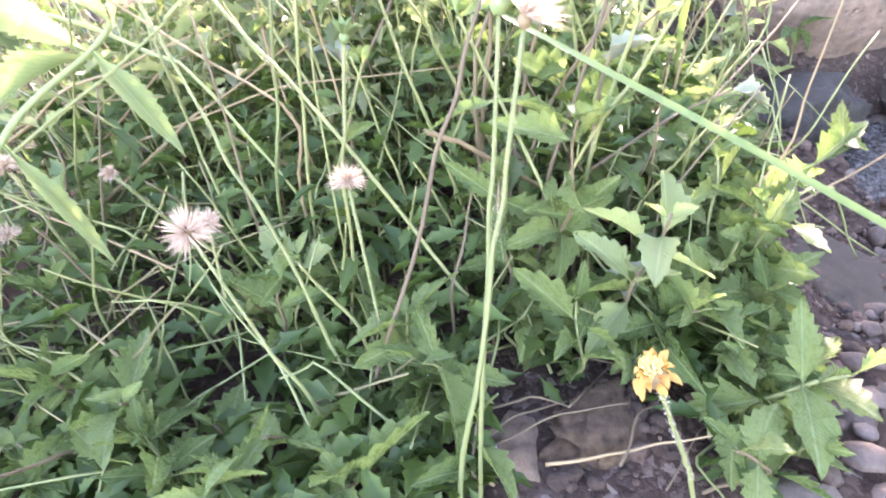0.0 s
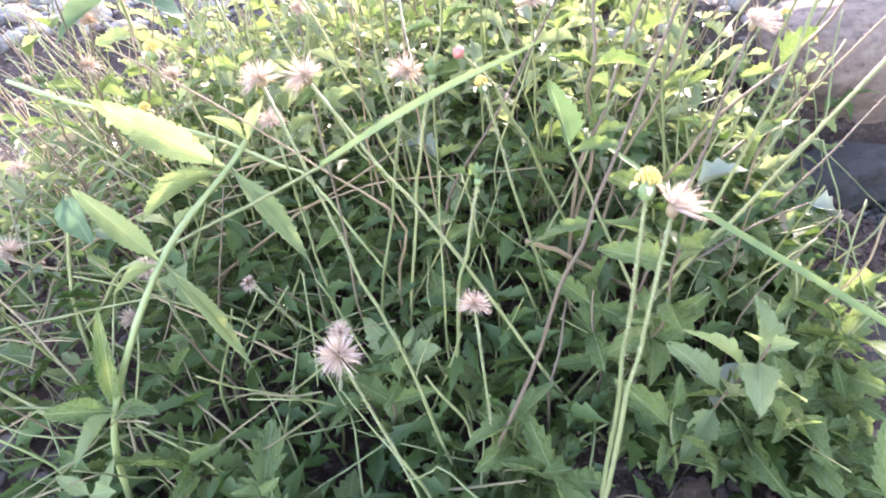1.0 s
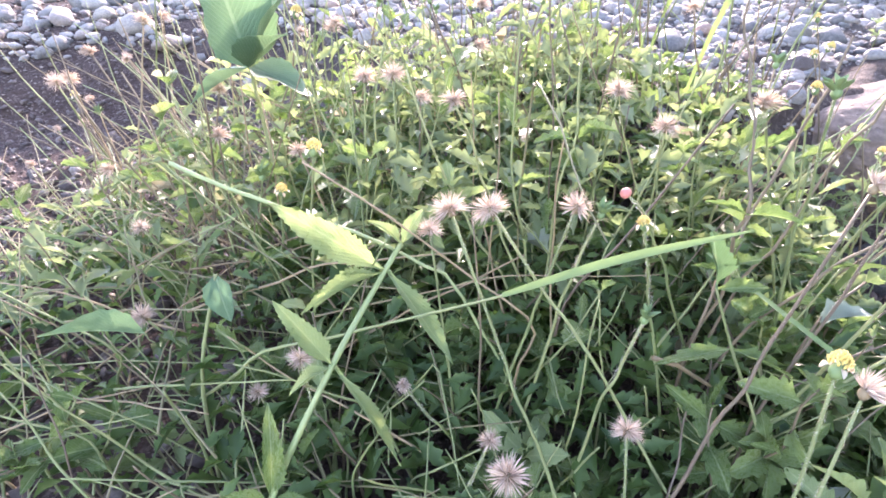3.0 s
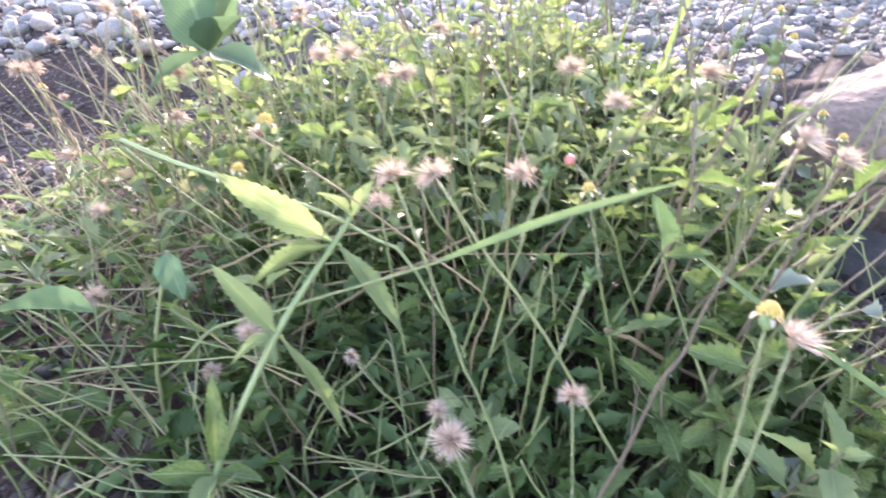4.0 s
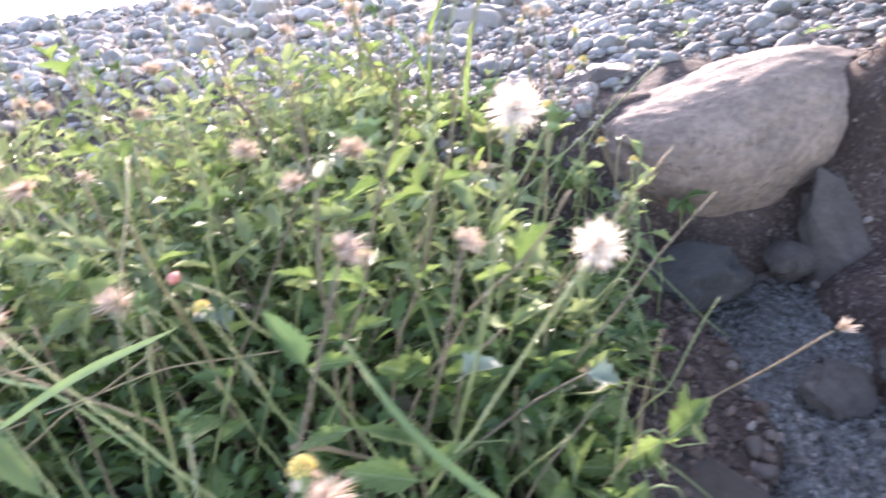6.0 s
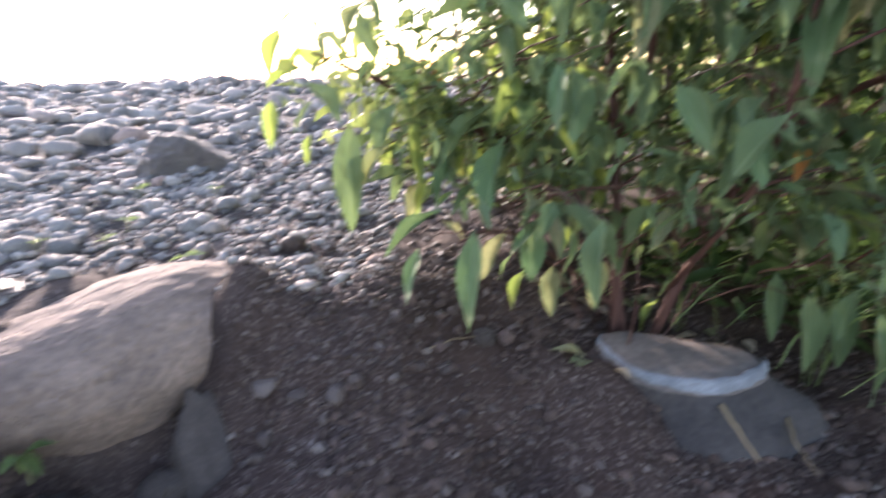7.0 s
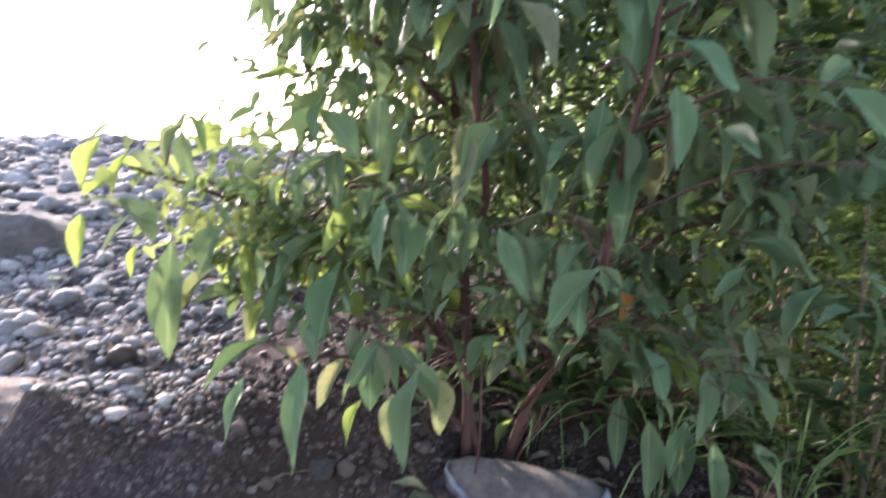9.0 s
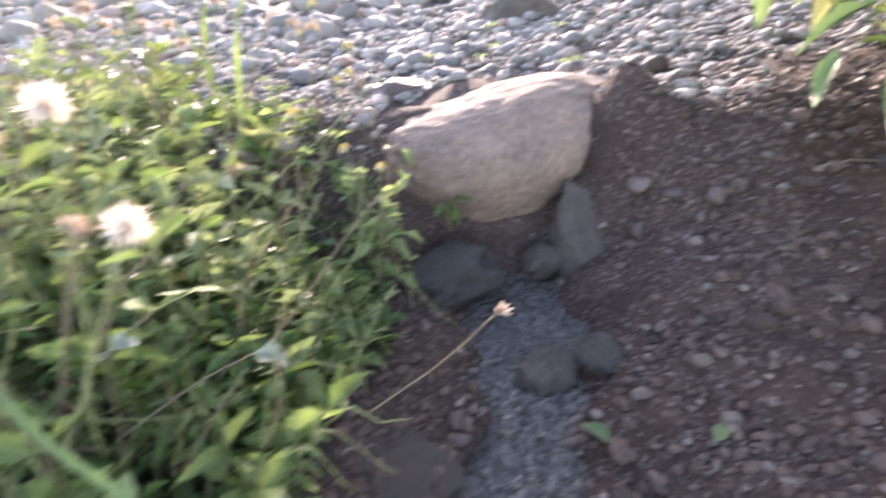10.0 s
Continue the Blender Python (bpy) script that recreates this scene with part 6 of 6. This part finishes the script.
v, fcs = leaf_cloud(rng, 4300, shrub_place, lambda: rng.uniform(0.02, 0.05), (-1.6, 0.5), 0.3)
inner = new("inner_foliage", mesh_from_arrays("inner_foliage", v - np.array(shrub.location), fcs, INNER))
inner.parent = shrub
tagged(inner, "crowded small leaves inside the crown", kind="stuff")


def bough_place():
    line = rng.choice((((1.0, 0.60, 0.45), (0.78, 0.585, 0.53)), ((0.99, 0.60, 0.44), (0.88, 0.66, 0.52)), ((1.0, 0.52, 0.40), (0.92, 0.50, 0.5))))
    p = Vector(line[0]).lerp(Vector(line[1]), rng.random())
    return p + Vector((rng.gauss(0, 0.03), rng.gauss(0, 0.03), rng.gauss(-0.01, 0.035)))


v, fcs = leaf_cloud(rng, 300, bough_place, lambda: rng.uniform(0.02, 0.05), (-1.5, 0.6), 0.34)
young = new("young_foliage", mesh_from_arrays("young_foliage", v - np.array(shrub.location), fcs, LIME_SMALL))
young.parent = shrub
tagged(young, "small sunlit yellow-green leaves on the outer boughs", kind="stuff")

FINE = "bushy green weeds with small narrow leaves in dappled sun"
DENSE = "dense leafy shrub growth behind, coloured dark for deep shade"
bush(1.95, -0.02, 0.30, 1.1, 4800, 0.024, FINE, 0.3)
bush(1.72, -0.50, 0.34, 1.0, 6500, 0.021, FINE, 0.3)
bush(1.62, -0.12, 0.22, 0.6, 4200, 0.018, FINE, 0.3)
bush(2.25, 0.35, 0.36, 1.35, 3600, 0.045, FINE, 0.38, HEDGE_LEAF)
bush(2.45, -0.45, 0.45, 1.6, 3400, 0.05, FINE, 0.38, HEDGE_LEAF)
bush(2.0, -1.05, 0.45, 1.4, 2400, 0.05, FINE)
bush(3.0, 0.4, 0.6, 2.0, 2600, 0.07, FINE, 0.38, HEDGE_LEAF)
bush(3.1, -0.9, 0.7, 2.2, 1800, 0.07, FINE)
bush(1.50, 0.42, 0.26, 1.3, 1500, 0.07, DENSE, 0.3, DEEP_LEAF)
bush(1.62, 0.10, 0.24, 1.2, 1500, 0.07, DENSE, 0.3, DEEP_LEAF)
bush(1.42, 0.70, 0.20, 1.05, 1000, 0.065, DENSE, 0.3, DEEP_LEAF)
HEDGE = "tall green thicket in sunlit colours closing the view behind the shrub"
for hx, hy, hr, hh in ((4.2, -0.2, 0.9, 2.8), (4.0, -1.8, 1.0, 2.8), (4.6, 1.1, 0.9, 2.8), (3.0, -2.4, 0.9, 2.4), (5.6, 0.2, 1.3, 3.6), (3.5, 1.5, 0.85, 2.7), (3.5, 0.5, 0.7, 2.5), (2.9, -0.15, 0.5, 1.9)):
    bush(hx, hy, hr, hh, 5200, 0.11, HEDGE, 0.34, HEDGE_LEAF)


def grass_tuft(x, y, blades, reach, label):
    z = H(x, y)
    t = thing("grass_tuft", label, "grass", "grass tufts", (x, y, z))
    for _ in range(blades):
        a, ln = rng.uniform(0, 6.28), reach * rng.uniform(0.6, 1.2)
        c, s = math.cos(a), math.sin(a)
        bm = bmesh.new()
        pts = curve_points([(0.01 * c, 0.01 * s, 0), (0.2 * ln * c, 0.2 * ln * s, 0.6 * ln), (0.65 * ln * c, 0.65 * ln * s, 0.8 * ln), (1.0 * ln * c, 1.0 * ln * s, rng.uniform(0.3, 0.7) * ln)], 12)
        w = rng.uniform(0.003, 0.006)
        ribbon(bm, pts, [w * (1 - (i / 12) ** 2) + 0.0004 for i in range(12)])
        part("blade", bm, GRASS, t)
    return t


TUFT = "tuft of arching green grass growing in the shade"
grass_tuft(1.42, -0.04, 12, 0.22, TUFT)
grass_tuft(1.32, 0.12, 14, 0.18, TUFT)
grass_tuft(1.22, -0.11, 7, 0.2, TUFT)
grass_tuft(1.55, -0.25, 14, 0.28, TUFT)
grass_tuft(1.60, 0.15, 16, 0.26, TUFT)
grass_tuft(1.30, 0.32, 8, 0.14, TUFT)

# ---- roots and twigs over the crumbling rock ----
for k in range(8):
    x, y = 0.075 + rng.uniform(-0.06, 0.05), 0.195 + rng.uniform(-0.03, 0.03)
    a = rng.uniform(-0.6, 0.9)
    dx, dy = 0.035 * math.cos(a), 0.035 * math.sin(a)
    bare_stem([(x - dx, y - dy, H(x, y) + 0.012), (x + rng.uniform(-0.01, 0.01), y, 0.066 + rng.uniform(0, 0.02)), (x + dx, y + dy - 0.01, 0.06 + rng.uniform(0, 0.03))], rng.uniform(0.0004, 0.0009), rng.choice((STEM_DRY, STEM_DARK)), "fine brown root hanging over the crumbling rock", "root")

# ---- loose litter on the bank ----
def straw(points, r, label):
    return bare_stem(points, r, STEM_DRY, label, "straw")


z = H(0.82, 0.27) + 0.004
straw([(0.806, 0.30, z + 0.004), (0.813, 0.277, z + 0.006), (0.824, 0.248, z + 0.003)], 0.0028, "short bleached straw lying on the dark bank")
straw([(1.085, 0.165, 0.112), (1.06, 0.135, 0.104), (1.03, 0.10, 0.094)], 0.0032, "short bleached straw lying by the flat rock")
straw([(1.15, 0.105, 0.093), (1.11, 0.085, 0.088), (1.075, 0.05, 0.08)], 0.0022, "short bleached straw lying by the flat rock")
for x, y, ln, turn in ((0.447, 0.28, 0.032, 1.9), (0.523, 0.24, 0.026, 0.6)):
    lf = leaf_part(SHRUB_LEAVES[GREEN.name][2], ground, (x, y, H(x, y) + 0.006), (math.cos(turn), math.sin(turn), 0.15), ln, ln * 0.5, 0.2, "fallen_leaf")
    lf.parent = None
    tagged(lf, "green fallen leaf lying beside the water", "leaf", "fallen leaves")
z = H(0.9, 0.46) + 0.005
straw([(0.868, 0.472, z), (0.90, 0.462, z + 0.006), (0.935, 0.45, z + 0.002)], 0.0012, "dry orange twig on the gravel")
for _ in range(30):
    x, y = rng.uniform(1.0, 1.4), rng.uniform(0.2, 0.55)
    z = H(x, y) + 0.004
    lf = leaf_part(rng.choice(SHRUB_LEAVES[rng.choice((PALE, PALE, YELLOWED)).name]), ground, (x, y, z), (rng.uniform(-1, 1), rng.uniform(-1, 1), 0.1), rng.uniform(0.02, 0.05), rng.uniform(0.01, 0.02), rng.uniform(-0.4, 0.4), "dry_litter")
    lf.parent = None
    tagged(lf, "dry fallen leaf lying under the shrub", "leaf", "fallen leaves")

# ---- pebbles ----
def icosa(sub):
    bm = bmesh.new()
    bmesh.ops.create_icosphere(bm, subdivisions=sub, radius=1.0)
    bm.verts.ensure_lookup_table()
    v = np.array([tuple(q.co) for q in bm.verts])
    f3 = np.array([[w.index for w in q.verts] for q in bm.faces])
    bm.free()
    return v, f3


def scatter(name, label, nrg, count, place, size, sub, material, squash=(0.4, 0.7)):
    uv, uf = icosa(sub)
    xy = place(count)
    count = len(xy)
    s = size(count, xy)
    ang, tilt = nrg.uniform(0, 2 * np.pi, count), nrg.normal(0, 0.25, count)
    dims = np.stack([s * nrg.uniform(0.8, 1.25, count), s * nrg.uniform(0.6, 1.0, count), s * nrg.uniform(*squash, count)], 1) / 2
    lump = 1 + 0.16 * nrg.standard_normal((count, len(uv)))[:, :, None] * (0.6 if sub > 1 else 1)
    p = uv[None] * lump * dims[:, None]
    ct, st = np.cos(tilt)[:, None], np.sin(tilt)[:, None]
    px, pz = p[..., 0] * ct + p[..., 2] * st, -p[..., 0] * st + p[..., 2] * ct
    ca, sa = np.cos(ang)[:, None], np.sin(ang)[:, None]
    out = np.stack([px * ca - p[..., 1] * sa + xy[:, :1], px * sa + p[..., 1] * ca + xy[:, 1:], pz + (height(xy[:, 0], xy[:, 1]) + dims[:, 2] * 0.45)[:, None]], -1)
    faces = uf[None] + (np.arange(count) * len(uv))[:, None, None]
    ob = new(name, mesh_from_arrays(name, out.reshape(-1, 3), faces.reshape(-1, 3), material))
    return tagged(ob, label, "pebbles", kind="stuff")


nrg = np.random.default_rng(4)


def on_terrace(lo, hi, x0, x1, power=1.0):
    def place(n):
        x = nrg.uniform(x0, x1, n)
        y = lo + (hi - lo) * nrg.random(n) ** power
        k = (y + 0.14 * step(0.6, 0.8, x) - 0.26 * step(0.82, 1.1, x) - 0.85 * step(0.2, -0.55, x)) > 0.70 + 0.05 * wobble(x, y, 13, 2)
        inside = ((x - 0.575) / 0.19) ** 2 + ((y - 0.775) / 0.11) ** 2 < 1
        inside = inside | (((x - 0.47) / 0.17) ** 2 + ((y - 0.64) / 0.12) ** 2 < 1)
        shrub_foot = (x - 1.19) ** 2 + (y - 0.35) ** 2 < 0.08
        mid, half = (x0 + x1) / 2, (x1 - x0) / 2
        thin = np.abs(x - mid) / half + 0.25 * wobble(x, y, 2.0, 3) + nrg.normal(0, 0.18, n) < 0.8
        return np.stack([x, y], 1)[k & ~inside & ~shrub_foot & thin]
    return place


def on_bank(x0, x1, y0, y1):
    def place(n):
        x, y = nrg.uniform(x0, x1, n), nrg.uniform(y0, y1, n)
        ok = (x - np.interp(y, [-1, 2], [stream_x(-1.0), stream_x(2.0)]) > -9) & (x - stream_x(y) > 0.06)
        patch = wobble(x, y, 9, 2) + wobble(x, y, 17, 5) + nrg.normal(0, 0.5, n) > -0.25
        return np.stack([x, y], 1)[ok & patch]
    return place


scatter("beach_pebbles", "grey rounded river pebbles covering the beach", nrg, 9800, on_terrace(0.62, 1.9, -1.3, 2.4, 1.2), lambda n, xy: np.clip(nrg.lognormal(-4.25, 0.48, n), 0.005, 0.055) * (0.8 + 0.45 * np.clip(xy[:, 1] - 0.7, 0, 1)), 2, PEBBLES)
scatter("terrace_grit", "fine gravel between the pebbles of the beach", nrg, 14500, on_terrace(0.60, 1.5, -0.8, 2.0, 1.1), lambda n, xy: np.clip(nrg.lognormal(-5.0, 0.4, n), 0.003, 0.014), 1, PEBBLES)
scatter("far_cobbles", "grey river cobbles and pebbles towards the water", nrg, 11500, on_terrace(0.95, 6.2, -4.5, 8.0, 1.7), lambda n, xy: np.clip(nrg.lognormal(-3.0, 0.45, n), 0.02, 0.16) * np.clip(0.3 + 0.45 * (xy[:, 1] - 0.9), 0.3, 1), 2, PEBBLES)
scatter("distant_cobbles", "distant grey cobbles of the river bank", nrg, 5000, on_terrace(4.5, 8.0, -12.0, 16.0, 1.0), lambda n, xy: np.clip(nrg.lognormal(-2.3, 0.35, n), 0.06, 0.22), 1, PEBBLES)
scatter("bank_pebbles", "fine dark grit and small pebbles on the earth bank", nrg, 12000, on_bank(0.3, 1.5, -0.25, 0.75), lambda n, xy: np.clip(nrg.lognormal(-5.25, 0.42, n), 0.002, 0.014), 1, GRIT)
scatter("soil_clods", "crumbs and clods of dark brown soil on the bank", nrg, 7600, on_bank(0.3, 1.5, -0.25, 0.78), lambda n, xy: np.clip(nrg.lognormal(-5.0, 0.45, n), 0.003, 0.015), 2, CLOD, (0.5, 0.9))
scatter("soil_lumps", "larger lumps of dark brown earth on the bank", nrg, 420, on_bank(0.4, 1.3, -0.1, 0.7), lambda n, xy: np.clip(nrg.lognormal(-4.3, 0.35, n), 0.008, 0.028), 2, CLOD, (0.5, 0.85))
scatter("bank_crumbs", "crumbs of brown soil under the overhanging weeds", nrg, 2200, lambda n: (lambda y: np.stack([stream_x(y) - nrg.uniform(0.05, 0.2, n), y], 1))(nrg.uniform(0.16, 0.72, n)), lambda n, xy: np.clip(nrg.lognormal(-5.3, 0.5, n), 0.002, 0.014), 1, CLOD, (0.5, 0.9))
scatter("open_soil_grit", "dark grit strewn over the bare soil behind the weeds", nrg, 5200, lambda n: np.stack([nrg.uniform(-2.2, -0.15, n), nrg.uniform(0.45, 2.1, n)], 1), lambda n, xy: np.clip(nrg.lognormal(-4.7, 0.5, n), 0.004, 0.035), 1, GRIT)
scatter("left_gravel", "dark stones and grit beside the weeds", nrg, 1600, lambda n: np.stack([nrg.uniform(-1.3, -0.25, n), nrg.uniform(0.15, 1.1, n)], 1), lambda n, xy: np.clip(nrg.lognormal(-4.5, 0.5, n), 0.004, 0.04), 1, GRIT)
scatter("stream_stones", "small wet stones in the stream bed", nrg, 420, lambda n: (lambda y: np.stack([stream_x(y) + nrg.uniform(-0.07, 0.07, n), y], 1))(nrg.uniform(0.0, 0.62, n)), lambda n, xy: np.clip(nrg.lognormal(-4.4, 0.4, n), 0.006, 0.03), 2, GRIT)

# dew on the weed leaves
uv, uf = icosa(1)
spots = np.array(DEW_SPOTS)
size = nrg.uniform(0.0003, 0.0009, len(spots))
dv = uv[None] * size[:, None, None] * np.array((1, 1, 0.75)) + spots[:, None]
df = uf[None] + (np.arange(len(spots)) * len(uv))[:, None, None]
dew = new("dew_drops", mesh_from_arrays("dew_drops", dv.reshape(-1, 3), df.reshape(-1, 3), DEW))
tagged(dew, "tiny dew drops glinting on the weed leaves", "dew", kind="stuff")

for i in range(150):   # the larger stones lying singly on the bank and by the boulder
    while True:
        x, y = rng.uniform(0.5, 1.25), rng.uniform(0.05, 0.85)
        if x - float(stream_x(y)) > 0.08 and not (((x - 0.575) / 0.2) ** 2 + ((y - 0.775) / 0.13) ** 2 < 1) and math.hypot(x - 1.11, y - 0.22) > 0.16:
            break
    s = stone(x, y, rng.uniform(0.008, 0.02), rng.uniform(-20, 20), rng.uniform(-20, 20), rng.uniform(0, 360), rng.randrange(7))
    s.parent = ground
stone(0.759, 0.693, 0.026, 10, 0, 20, 2).parent = ground
stone(0.823, 0.700, 0.036, 20, 30, 60, 3).parent = ground
stone(0.860, 0.80, 0.05, 0, 60, 60, 4).parent = ground
for x, y, s, k in ((0.68, 0.577, 0.034, 5), (0.657, 0.544, 0.026, 6), (0.732, 0.496, 0.034, 1), (0.755, 0.487, 0.024, 2), (0.701, 0.537, 0.022, 3)):
    stone(x, y, s, 0, 10, 40 * k, k).parent = ground
for i in range(46):   # bigger stones among the pebbles of the beach
    x, y = rng.uniform(-0.6, 2.6), 1.45 + 2.6 * rng.random() ** 1.3
    if math.hypot(x - 1.0, y - 1.62) < 0.25:
        continue
    stone(x, y, rng.uniform(0.05, 0.13) * (0.7 + 0.2 * y), rng.uniform(-20, 20), rng.uniform(-20, 20), rng.uniform(0, 360), rng.randrange(7), material=PEBBLES).parent = ground
